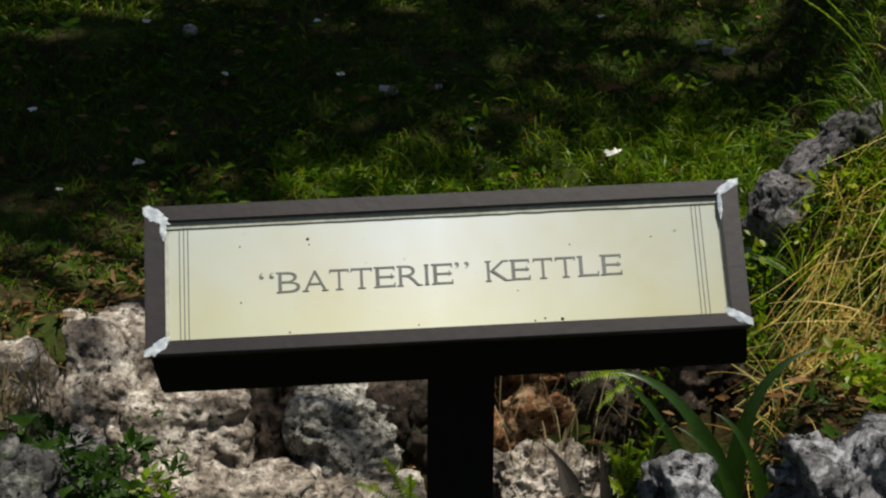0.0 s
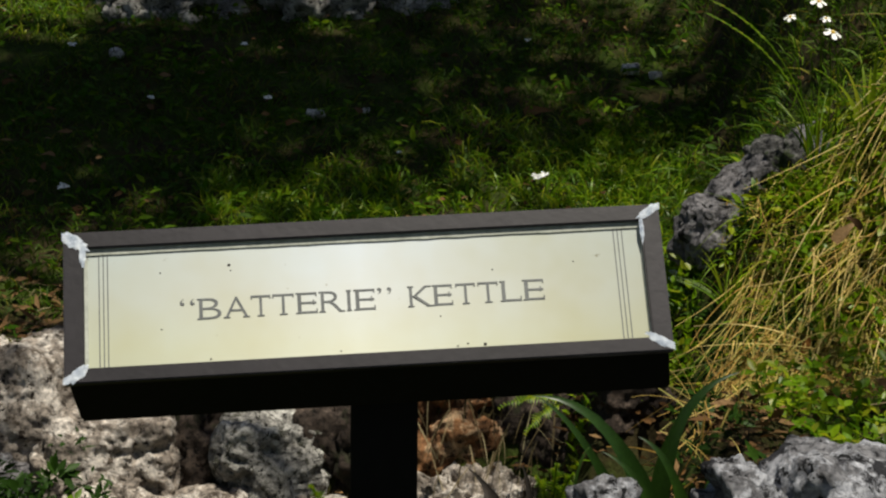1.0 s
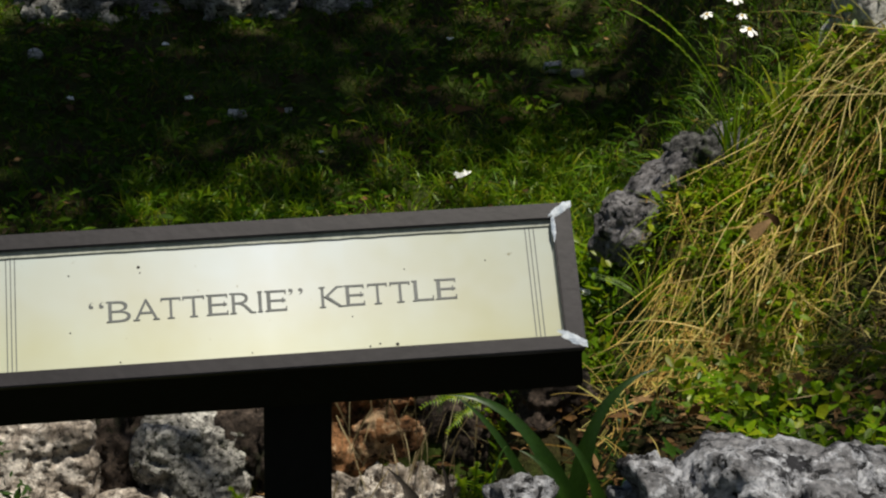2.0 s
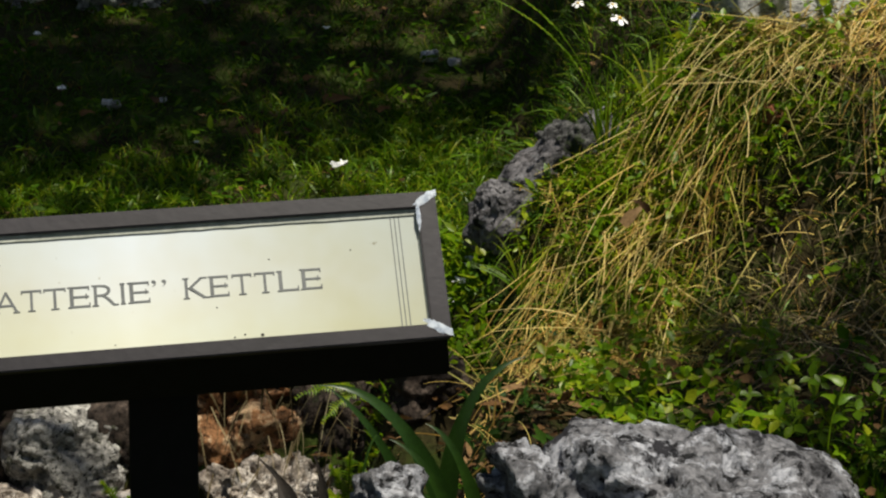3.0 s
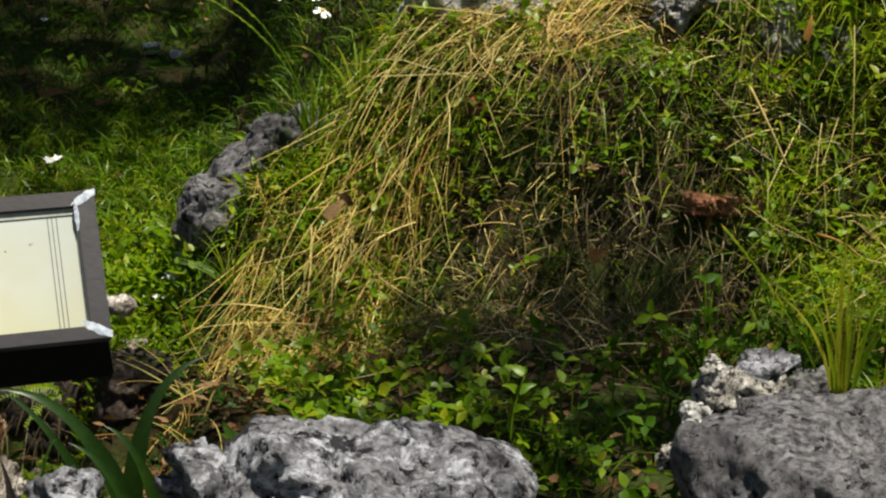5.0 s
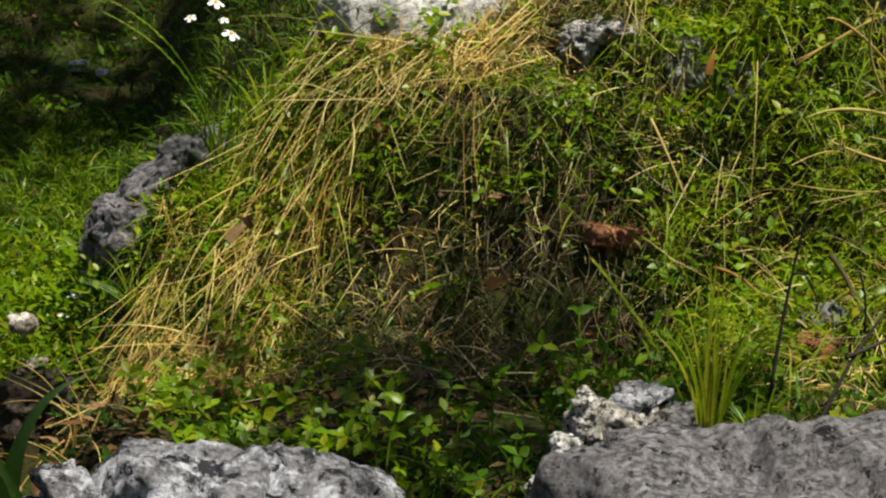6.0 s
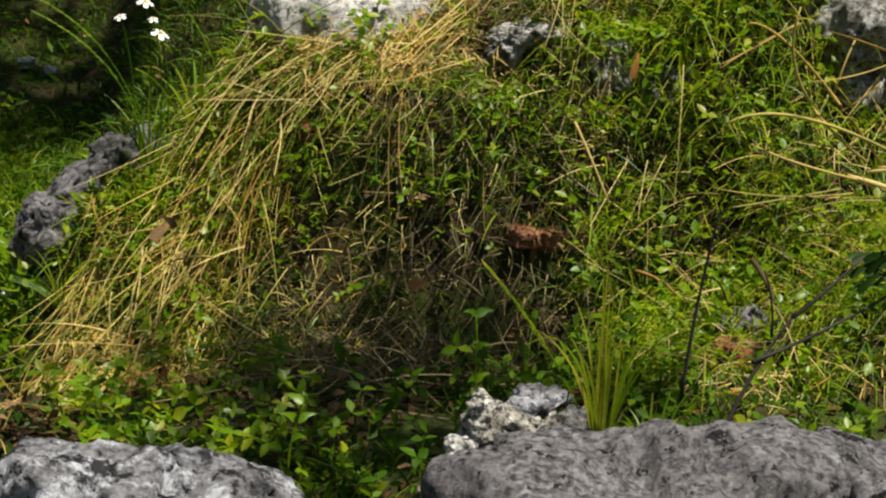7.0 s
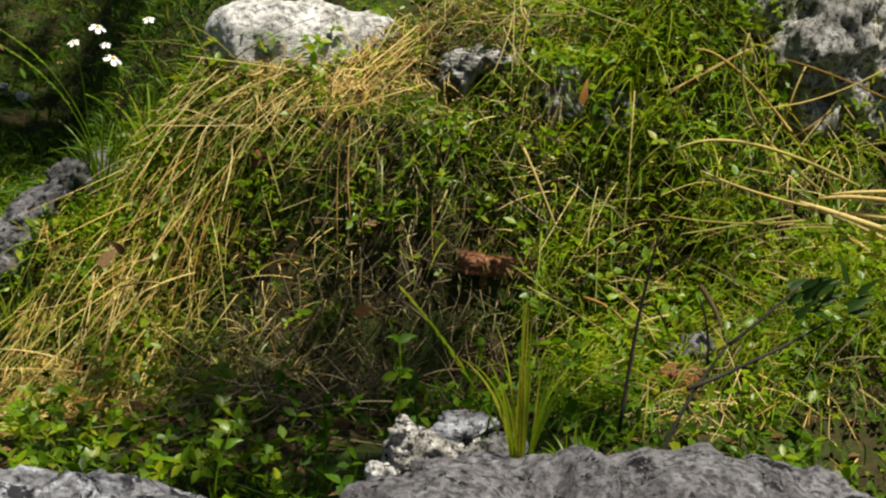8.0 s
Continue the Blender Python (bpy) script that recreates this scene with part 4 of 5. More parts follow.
    near_rock = (np.hypot(q[:, 0] - 1.43, (q[:, 2] - 1.21) * 1.3) < 0.085) | (np.hypot(q[:, 0] - 1.54, (q[:, 2] - 1.19) * 1.1) < 0.075)
    bundle = (q[:, 0] > 1.82) & (q[:, 1] > 2.3) & (q[:, 2] > 0.93) & (q[:, 2] < 1.08)
    return q[~(near_rock | bundle) | (RNG.random(len(q)) < 0.45)]


def thin(q, keep=0.2):
    """The bare hollow low in the mound, where little green grows."""
    inside = (q[:, 0] > 0.94) & (q[:, 0] < 1.5) & (q[:, 2] < 0.99) & (q[:, 1] > 2.2)
    return q[~inside | (RNG.random(len(q)) < keep)]


# dry grass combed down the mound, from the crest to its foot
crest = ([0, 1], [1.06, 1.36], [2.97, 2.90])
fall = ([0, 1, 2, 3], [1.12, 0.96, 0.86, 0.76], [2.94, 2.94, 2.89, 2.82])
a = sheaves(flow(30, *crest, 0.06), 5, (-0.70, -0.42, -0.52), (0.10, 0.24), 0.2, (0.0011, 0.0026), (0.005, 0.04), 0.25)
b = sheaves(flow(58, *fall, 0.06), 5, (-0.48, -0.42, -0.74), (0.08, 0.30), 0.3, (0.0010, 0.0028), (0.005, 0.05), 0.34)
c = sheaves(flow(32, *fall, 0.08), 4, (-0.2, -0.5, -0.8), (0.06, 0.18), 0.4, (0.0011, 0.0026), (0.005, 0.05), 0.45)
d = sheaves(flow(38, [0, 1], [0.80, 0.64], [2.84, 2.66], 0.04), 5, (-0.45, -0.55, -0.55), (0.08, 0.2), 0.4, (0.0012, 0.0028), (0.01, 0.05), 0.4)
h = sheaves(sheet(RNG, 12, 0.46, 0.60, 2.2, 2.6), 4, (-0.4, -0.6, -0.1), (0.06, 0.18), 0.6, (0.0012, 0.003), (0.01, 0.06), 0.4)
e = sheaves(flow(40, [0, 1], [0.74, 0.64], [3.06, 2.78], 0.025), 5, (-0.2, -0.4, -0.9), (0.10, 0.26), 0.2, (0.0011, 0.0026), (0.01, 0.04), 0.25)
f = sheaves(sheet(RNG, 30, 0.95, 1.35, 2.72, 2.98), 4, (-0.7, -0.3, -0.45), (0.06, 0.2), 0.3, (0.0011, 0.0026), (0.01, 0.05), 0.35)
stuff("dry_grass", *joined(a, b, c, d, e, f, h), "straw", "long dry golden grass combed down the mound", "dry grass")
a = sheaves(np.concatenate([flow(44, *fall, 0.08), flow(22, *crest, 0.07)]), 4, (-0.5, -0.4, -0.7), (0.08, 0.28), 0.25, (0.0012, 0.0028), (0.02, 0.07), 0.3)
b = sheaves(sheet(RNG, 50, 1.05, 1.55, 2.62, 2.95), 3, (-0.3, -0.4, -0.4), (0.05, 0.14), 0.7, (0.0011, 0.0024), (0.01, 0.06), 0.5)
c = sheaves(np.concatenate([sheet(RNG, 70, 1.5, 2.4, 2.1, 2.8), steep(60, 1.42, 2.3)]), 3, (-0.5, -0.2, -0.1), (0.06, 0.24), 0.8, (0.0011, 0.0024), (0.03, 0.12), 0.5)
stuff("bleached_grass", *joined(a, b, c), "pale_straw", "bleached dry stems lying over the mound", "dry grass")
# short dry scraps in the mat of the mound
p = raised(np.concatenate([flow(1500, *fall, 0.07), flow(600, *crest, 0.05), sheet(RNG, 3600, 0.70, 1.55, 2.6, 3.08), sheet(RNG, 900, 1.4, 2.3, 2.3, 2.9)]), 0.0, 0.05)
n = len(p)
stuff("dry_scraps", *ribbons(p, RNG.normal(size=(n, 3)) * [1, 0.8, 0.6], RNG.uniform(0.012, 0.05, n), RNG.uniform(0.0013, 0.0032, n), 0.4, 3, 0.4), "straw", "short broken bits of dry grass on the mound", "dry grass")
p = thin(raised(sheet(RNG, 2400, 0.92, 1.6, 2.6, 3.0), 0.01, 0.06), 0.6)
n = len(p)
stuff("grey_scraps", *ribbons(p, RNG.normal(size=(n, 3)) * [1, 0.7, 0.7], RNG.uniform(0.012, 0.05, n), RNG.uniform(0.0013, 0.0032, n), 0.3, 3, 0.5), "grey_twig", "grey dead stalks and scraps matted on the mound", "dry grass")
# grey dead stems in the hollow of the mound
a = sheaves(sheet(RNG, 120, 0.98, 1.5, 2.56, 2.78), 5, (-0.1, -0.4, -0.9), (0.05, 0.16), 0.6, (0.0014, 0.0030), (0.005, 0.05), 0.5)
b = sheaves(sheet(RNG, 70, 0.85, 1.4, 2.3, 2.66), 3, (-0.3, -0.3, 0.25), (0.08, 0.22), 0.8, (0.0014, 0.0028), (0.02, 0.09), 0.5)
c = sheaves(sheet(RNG, 50, 1.4, 2.3, 2.1, 2.75), 3, (-0.3, -0.3, 0.1), (0.08, 0.22), 0.8, (0.0014, 0.0030), (0.02, 0.10), 0.5)
stuff("dead_stems", *joined(a, b, c), "grey_twig", "tangled grey dead stems on the mound", "dead stems")
p = raised(sheet(RNG, 700, 0.75, 2.0, 2.3, 3.0), 0.0, 0.03)
n = len(p)
stuff("leaf_litter", *leaves(p, tilt(n, 1.3, (0, -0.6, -0.7)), RNG.uniform(0.014, 0.036, n), RNG.uniform(0.008, 0.018, n)), "brown_leaf", "dry brown leaf scraps caught on the mound", "leaf litter")
# green leaves coming up through the dry grass and over the crest
p = flow(1800, *fall, 0.10)
p = p[p[:, 0] > 0.70]
n = len(p)
stuff("mound_grass", *ribbons(p, tilt(n, 0.7, (-0.4, -0.5, 0)), RNG.uniform(0.03, 0.11, n), RNG.uniform(0.0014, 0.0032, n), 0.7, 4, 0.4), "sunny_blade", "green grass coming up through dry grass", "grass")
p = raised(flow(800, *fall, 0.10), 0.03, 0.095)
p = p[p[:, 0] > 0.75]
p = p[clumpy(p, 9.0, 31.0, 0.0)]
stuff("mound_weeds", *trefoils(p, (0.011, 0.025), 3), "lime_leaf", "lime-green leaves coming up through dry grass", "weeds")
p = np.concatenate([flow(20, *crest, 0.05), flow(22, *fall, 0.06), sheet(RNG, 30, 0.74, 0.94, 2.92, 3.1)])
stuff("mound_weeds", *clumps(p, 22, (0.025, 0.065), (0.011, 0.026)), "lime_leaf", "fresh green weeds on the crest of the mound", "weeds")
# dark leaf colour gives this side of the mound its shade
p = sheet(RNG, 34, 0.58, 0.78, 2.78, 3.1)
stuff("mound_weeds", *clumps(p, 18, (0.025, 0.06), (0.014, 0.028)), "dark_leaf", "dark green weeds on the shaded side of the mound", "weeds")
p = np.concatenate([sheet(RNG, 34, 0.68, 0.88, 3.0, 3.2), sheet(RNG, 46, 0.78, 0.98, 2.92, 3.08)])
stuff("mound_weeds", *clumps(p, 22, (0.025, 0.06), (0.012, 0.028)), "lime_leaf", "sunlit green weeds beside the white rock", "weeds")
p = sheet(RNG, 900, 0.66, 0.98, 2.9, 3.2)
n = len(p)
stuff("mound_grass", *ribbons(p, tilt(n, 0.6, (-0.3, -0.4, 0)), RNG.uniform(0.04, 0.13, n), RNG.uniform(0.0018, 0.004, n), 0.8, 4, 0.35), "sunny_blade", "sunlit grass beside the white rock", "grass")
p = sheet(RNG, 260, 0.58, 0.80, 2.75, 3.1)
n = len(p)
stuff("mound_grass", *ribbons(p, tilt(n, 0.6, (-0.3, -0.4, 0)), RNG.uniform(0.06, 0.15, n), RNG.uniform(0.002, 0.004, n), 0.8, 4, 0.4), "grass", "dark green grass on the side of the mound", "grass")
p = thin(sheet(RNG, 6500, 0.95, 1.6, 2.5, 3.1), 0.3)
p = p[clumpy(p, 8.0, 3.0, 0.05)]
n = len(p)
stuff("mound_grass", *ribbons(p, tilt(n, 0.6, (-0.2, -0.3, 0)), RNG.uniform(0.02, 0.08, n), RNG.uniform(0.0015, 0.0036, n), 0.7, 3, 0.4), "bright_grass", "fresh green grass growing on the mound", "grass")
p = thin(sheet(RNG, 560, 0.95, 1.6, 2.3, 3.1), 0.15)
p = p[clumpy(p, 5.0, 6.0, -0.05)]
# weeds above 1 m get the lime leaf, painting sun onto the crest
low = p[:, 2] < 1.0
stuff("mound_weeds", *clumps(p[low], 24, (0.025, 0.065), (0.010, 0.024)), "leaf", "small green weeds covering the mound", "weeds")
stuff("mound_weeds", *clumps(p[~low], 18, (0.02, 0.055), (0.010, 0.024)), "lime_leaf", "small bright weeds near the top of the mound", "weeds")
# dark weeds cover the lit ledge so that it reads as shade
p = sheet(RNG, 46, 0.40, 0.60, 1.98, 2.6)
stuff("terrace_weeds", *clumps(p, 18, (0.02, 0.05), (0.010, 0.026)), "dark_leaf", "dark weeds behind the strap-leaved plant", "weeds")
p = raised(sheet(RNG, 420, 0.38, 0.62, 1.98, 2.6), 0.0, 0.03)
n = len(p)
stuff("leaf_litter", *leaves(p, tilt(n, 1.3, (0, -0.5, -0.6)), RNG.uniform(0.012, 0.045, n), RNG.uniform(0.005, 0.014, n)), "brown_leaf", "dead leaves behind the strap-leaved plant", "leaf litter")
# the sunny side: lush weeds and arching grass, sunlight put into lighter colours
p = clear(sheet(RNG, 460, 1.45, 2.5, 2.25, 3.0))
p = p[clumpy(p, 7.0, 23.0, 0.08)]
stuff("mound_weeds", *clumps(p, 24, (0.03, 0.08), (0.011, 0.028)), "lime_leaf", "lime-green weeds in sun on the mound", "weeds")
p = raised(clear(sheet(RNG, 1700, 1.46, 2.5, 2.2, 2.85)), 0.03, 0.11)
p = p[clumpy(p, 7.0, 23.0, 0.05)]
stuff("mound_weeds", *trefoils(p, (0.011, 0.024), 3), "lime_leaf", "small sunlit three-lobed leaves on the mound", "weeds")
p = clear(sheet(RNG, 7000, 1.42, 2.5, 2.2, 3.05))
p = p[clumpy(p, 7.0, 23.0, 0.05)]
n = len(p)
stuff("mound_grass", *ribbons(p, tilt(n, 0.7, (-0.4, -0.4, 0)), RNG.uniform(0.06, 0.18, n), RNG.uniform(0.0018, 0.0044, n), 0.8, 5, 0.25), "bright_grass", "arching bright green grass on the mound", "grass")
p = raised(clear(sheet(RNG, 7500, 1.44, 2.4, 2.2, 2.82)), 0.02, 0.08)
p = p[clumpy(p, 7.0, 23.0, 0.05)]
n = len(p)
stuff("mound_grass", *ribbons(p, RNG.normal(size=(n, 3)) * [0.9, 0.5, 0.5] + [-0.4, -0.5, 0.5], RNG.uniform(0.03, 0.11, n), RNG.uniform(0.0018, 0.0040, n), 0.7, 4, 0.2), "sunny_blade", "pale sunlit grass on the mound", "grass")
p = clear(steep(6000, 1.42, 2.3))
p = p[clumpy(p, 8.0, 29.0, 0.0)]
n = len(p)
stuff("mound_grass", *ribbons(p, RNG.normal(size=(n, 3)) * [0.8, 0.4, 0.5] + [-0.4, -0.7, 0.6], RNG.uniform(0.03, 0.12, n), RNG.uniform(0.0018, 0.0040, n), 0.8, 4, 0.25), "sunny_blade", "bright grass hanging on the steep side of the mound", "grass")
p = clear(steep(1900, 1.42, 2.3, 0.09))
p = p[clumpy(p, 8.0, 29.0, 0.0)]
stuff("mound_weeds", *trefoils(p, (0.011, 0.026), 3), "lime_leaf", "sunlit leaves on the steep side of the mound", "weeds")
p = thin(steep(2200, 0.95, 1.45), 0.35)
p = p[clumpy(p, 8.0, 33.0, 0.05)]
n = len(p)
stuff("mound_grass", *ribbons(p, RNG.normal(size=(n, 3)) * [0.8, 0.4, 0.5] + [-0.4, -0.6, 0.4], RNG.uniform(0.02, 0.08, n), RNG.uniform(0.0016, 0.0034, n), 0.8, 4, 0.25), "bright_grass", "thin grass on the steep front of the mound", "grass")
p = thin(steep(600, 0.95, 1.45, 0.08), 0.2)
p = p[clumpy(p, 8.0, 33.0, 0.05)]
stuff("mound_weeds", *trefoils(p, (0.010, 0.022), 3), "lime_leaf", "small leaves on the steep front of the mound", "weeds")
# dark clumps stand in for shaded gaps between the bright weeds
p = sheet(RNG, 60, 1.4, 2.3, 2.62, 2.85)
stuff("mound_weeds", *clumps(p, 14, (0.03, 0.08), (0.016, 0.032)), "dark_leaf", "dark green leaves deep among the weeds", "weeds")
# ground cover of the terrace
p = raised(sheet(RNG, 560, 0.57, 0.95, 1.95, 2.62), 0.02, 0.08)
p = p[clumpy(p, 7.0, 12.0, 0.02)]
stuff("ground_cover", *trefoils(p, (0.012, 0.026), 4), "lime_leaf", "bright green lobed leaves in sun behind the boulder", "ground cover")
p = np.concatenate([sheet(RNG, 64, 0.56, 0.95, 1.95, 2.55), sheet(RNG, 8, 0.42, 0.56, 1.98, 2.3)])
stuff("ground_cover", *clumps(p, 22, (0.02, 0.05), (0.010, 0.024)), "leaf", "green leaves under brighter ones behind the boulder", "ground cover")
p = sheet(RNG, 220, 0.9, 1.5, 1.78, 2.5)
p = p[clumpy(p, 5.0, 1.0, 0.1)]
stuff("ground_cover", *clumps(p, 20, (0.025, 0.06), (0.010, 0.026)), "leaf", "low green leafy ground cover behind the rocks", "ground cover")
p = raised(sheet(RNG, 240, 0.9, 1.5, 1.8, 2.5), 0.02, 0.12)
p = p[clumpy(p, 6.0, 19.0, 0.1)]
stuff("ground_cover", *trefoils(p, (0.016, 0.030), 3), "leaf", "scattered lobed leaves in the shaded hollow", "ground cover")
p = sheet(RNG, 180, 1.42, 2.3, 1.8, 2.4)
p = p[clumpy(p, 4.0, 71.0, -0.05)]
stuff("ground_cover", *clumps(p, 24, (0.025, 0.06), (0.011, 0.026)), "leaf", "green ground cover beyond the boulder", "ground cover")
p = raised(sheet(RNG, 420, 1.42, 2.3, 1.8, 2.4), 0.03, 0.09)
p = p[clumpy(p, 5.0, 77.0, 0.0)]
stuff("ground_cover", *trefoils(p, (0.012, 0.026), 3), "lime_leaf", "sunlit lobed leaves beyond the boulder", "ground cover")
p = raised(sheet(RNG, 750, 1.38, 2.3, 1.65, 2.4), 0.005, 0.05)
stuff("ground_cover", *trefoils(p, (0.009, 0.020), 3), "leaf", "small leaves close over the soil beyond the boulder", "ground cover")
p = raised(sheet(RNG, 420, 1.38, 2.3, 1.65, 2.4), 0.005, 0.05)
n = len(p)
stuff("dry_scraps", *ribbons(p, RNG.normal(size=(n, 3)) * [1, 0.8, 0.3], RNG.uniform(0.02, 0.08, n), RNG.uniform(0.0013, 0.0036, n), 0.2, 3, 0.3), "straw", "dry bits lying in the ground cover", "dry grass")
p = sheet(RNG, 1500, 0.85, 2.3, 1.8, 2.55)
p = p[clumpy(p, 5.0, 8.0, 0.1)]
n = len(p)
stuff("terrace_grass", *ribbons(p, tilt(n, 0.45), RNG.uniform(0.06, 0.16, n), RNG.uniform(0.0022, 0.0042, n), 0.4, 4, 0.3), "grass", "thin green grass among the ground cover", "grass")
p = raised(sheet(RNG, 900, 0.45, 2.3, 1.8, 2.6), 0.0, 0.02)
n = len(p)
stuff("leaf_litter", *leaves(p, tilt(n, 1.3, (0, -0.3, -0.9)), RNG.uniform(0.012, 0.035, n), RNG.uniform(0.007, 0.016, n)), "brown_leaf", "brown leaf scraps between the ground cover", "leaf litter")


# ---- unseen shade trees ----
def build_tree(name, foot, trunk_top, crown_centre, crown_size, count, label, seed, boughs=(), gaps=()):
    rng = np.random.default_rng(seed)
    tree = new(name)
    tree.location = foot
    tagged(tree, label, "tree", "shade trees")
    f = Vector(foot)
    bm = bmesh.new()
    tube_bm(bm, [p - f for p in curve_points(foot, (foot[0], foot[1], trunk_top[2] * 0.6), trunk_top, 8)], [0.24 - 0.012 * k for k in range(9)], 10)
    part("trunk", bm, "bark", tree)
    centres = np.array(crown_centre) + rng.normal(size=(34, 3)) * np.array(crown_size) * 0.42
    for c in centres[:9]:
        bm = bmesh.new()
        top, e = Vector(trunk_top), Vector(c)
        tube_bm(bm, [p - f for p in curve_points(top - Vector((0, 0, 0.3)), (top + e) / 2 + Vector((0, 0, 0.6)), e, 6)], [0.11 - 0.015 * k for k in range(7)], 7)
        part("limb", bm, "bark", tree)
    which = rng.integers(0, len(centres), count)
    pts = centres[which] + rng.normal(size=(count, 3)) * np.array(crown_size) * 0.14
    for x, y, z, r in gaps:
        drop = (pts[:, 2] - z) / SUN_DIR.z
        pts = pts[np.hypot(pts[:, 0] - SUN_DIR.x * drop - x, (pts[:, 1] - SUN_DIR.y * drop - y) * 0.7) > r]
    for c, s, m in boughs:
        pts = np.concatenate([pts, np.array(c) + rng.normal(size=(m, 3)) * np.array(s)])
        bm = bmesh.new()
        top, e = Vector(trunk_top), Vector(c)
        tube_bm(bm, [p - f for p in curve_points(top, (top + e) / 2 + Vector((0, 0, 0.8)), e, 8)], [0.08 - 0.009 * k for k in range(9)], 7)
        part("limb", bm, "bark", tree)
    count = len(pts)
    v, q = leaves(pts - np.array(foot), rng.normal(size=(count, 3)), rng.uniform(0.08, 0.16, count), rng.uniform(0.04, 0.08, count))
    part("crown", leaf_mesh("crown", v, q), "dark_leaf", tree)
    return tree


def over(x, y, z, h):
    """The place h metres up the sun's way from a place on the ground."""
    return (x + SUN_DIR.x / SUN_DIR.z * h, y + SUN_DIR.y / SUN_DIR.z * h, z + h)


# unseen tree over the lawn; boughs and gaps added to shape sun and shade
lawn_shade_tree = build_tree("tree", (-4.2, 4.6, 1.0), (-2.6, 3.6, 5.2), over(-0.55, 4.5, 0.9, 6.0), (2.2, 1.3, 0.8), 7000, "unseen broad-leaved tree shading the lawn and parts of the mound", 5,
                       [(over(1.06, 2.52, 0.85, 5.0), (0.17, 0.075, 0.2), 110), (over(-0.75, 3.75, 0.7, 5.6), (0.5, 0.13, 0.2), 96), (over(-0.10, 3.95, 0.75, 5.8), (0.26, 0.14, 0.2), 80), (over(1.07, 2.22, 0.75, 5.0), (0.20, 0.18, 0.2), 200), (over(-0.72, 2.85, 0.4, 5.0), (0.10, 0.14, 0.2), 50), (over(0.25, 4.7, 0.95, 6.0), (0.5, 0.4, 0.2), 150)],
                       [(-1.02, 4.98, 1.1, 0.34), (0.95, 2.9, 1.0, 0.45), (1.7, 2.6, 1.1, 0.6), (0.48, 3.15, 0.6, 0.16), (-0.12, 4.95, 1.1, 0.12)])
# unseen trees added all round to cut down the skylight
skylight_blocker_tree = build_tree("tree", (0.0, 0.0, 0.0), (0.3, 0.2, 4.0), (0.0, 0.0, 5.6), (4.2, 4.2, 4.0), 15000, "unseen broad-leaved tree added round the garden to block skylight", 11)
skylight_blocker_tree.location = (-7.0, -3.0, 0.0)
for x, y, z, turn in ((-3.5, -7.5, 0, 40), (1.5, -9.0, 0, 100), (6.0, -7.0, 0, 200), (12.0, -2.0, 0, 290), (9.0, 6.0, 1.5, 20), (-7.5, 4.0, 1, 70), (-6.5, 10.5, 2, 140), (0.0, 12.0, 2, 220), (6.0, 11.5, 2, 310)):
    copy_thing(skylight_blocker_tree, pose(x, y, z, 0, 0, turn))


# ---- single plants and small things ----
def blade_bm(bm, pts, width, fold=0.25, tip=0.05, face=(0, -0.8, 0.6)):
    """A long leaf with a midrib fold along points, tapering to its tip."""
    pts = [Vector(p) for p in pts]
    n = len(pts) - 1
    rows = []
    for k, p in enumerate(pts):
        d = (pts[min(k + 1, n)] - pts[max(k - 1, 0)]).normalized()
        side = d.cross(Vector(face)).normalized()
        up = side.cross(d)
        s = k / n
        w = 0.5 * width * (0.55 + 0.45 * math.sin(math.pi * min(1, s * 1.7 + 0.1))) * (1 if s < 0.5 else max(tip, 1 - ((s - 0.5) / 0.5) ** 1.6))
        rows.append([bm.verts.new(p - side * w + up * w * fold), bm.verts.new(p), bm.verts.new(p + side * w + up * w * fold)])
    for a, b in zip(rows, rows[1:]):
        for i in (0, 1):
            bm.faces.new((a[i], a[i + 1], b[i + 1], b[i])).smooth = True
    return bm


def thing(name, at, label, category, group=""):
    e = new(name)
    e.location = at
    return tagged(e, label, category, group)


def local(bm, root):
    bmesh.ops.translate(bm, vec=-Vector(root.location), verts=bm.verts)
    return bm


def strap_plant():
    root = thing("strap_leaf_plant", (0.385, 2.08, 0.60), "dark green strap-leaved plant arching beside the rocks", "plant")
    for a, b, c, w in (((0.405, 2.05, 0.60), (0.335, 2.03, 0.86), (0.222, 2.05, 0.850), 0.027), ((0.372, 2.08, 0.60), (0.305, 2.06, 0.80), (0.232, 2.08, 0.840), 0.018),
                       ((0.422, 2.0, 0.62), (0.395, 1.98, 0.80), (0.344, 2.0, 0.815), 0.020), ((0.385, 2.1, 0.60), (0.372, 2.08, 0.845), (0.482, 2.1, 0.866), 0.026),
                       ((0.272, 2.05, 0.58), (0.262, 2.03, 0.80), (0.305, 2.05, 0.793), 0.006), ((0.404, 2.03, 0.60), (0.365, 2.01, 0.77), (0.305, 2.03, 0.787), 0.018),
                       ((0.419, 2.0, 0.60), (0.416, 1.98, 0.754), (0.436, 2.0, 0.779), 0.017)):
        part("leaf", local(blade_bm(bmesh.new(), curve_points(a, b, c, 14), w, 0.35), root), "strap_leaf", root)


def fern(at, tips, material, label):
    root = thing("fern", at, label, "fern", "ferns below the wall")
    for tip in tips:
        a, c = Vector(at), Vector(tip)
        mid = (a + c) / 2 + Vector((0, 0, 0.25 * (c - a).length))
        pts = curve_points(a, mid, c, 20)
        bm = bmesh.new()
        tube_bm(bm, pts, [0.0009] * 21, 4)
        for k in range(3, 21):
            d = (pts[min(k + 1, 20)] - pts[k - 1]).normalized()
            for sgn in (-1, 1):
                side = d.cross(Vector((0, -0.8, 0.6))).normalized() * sgn
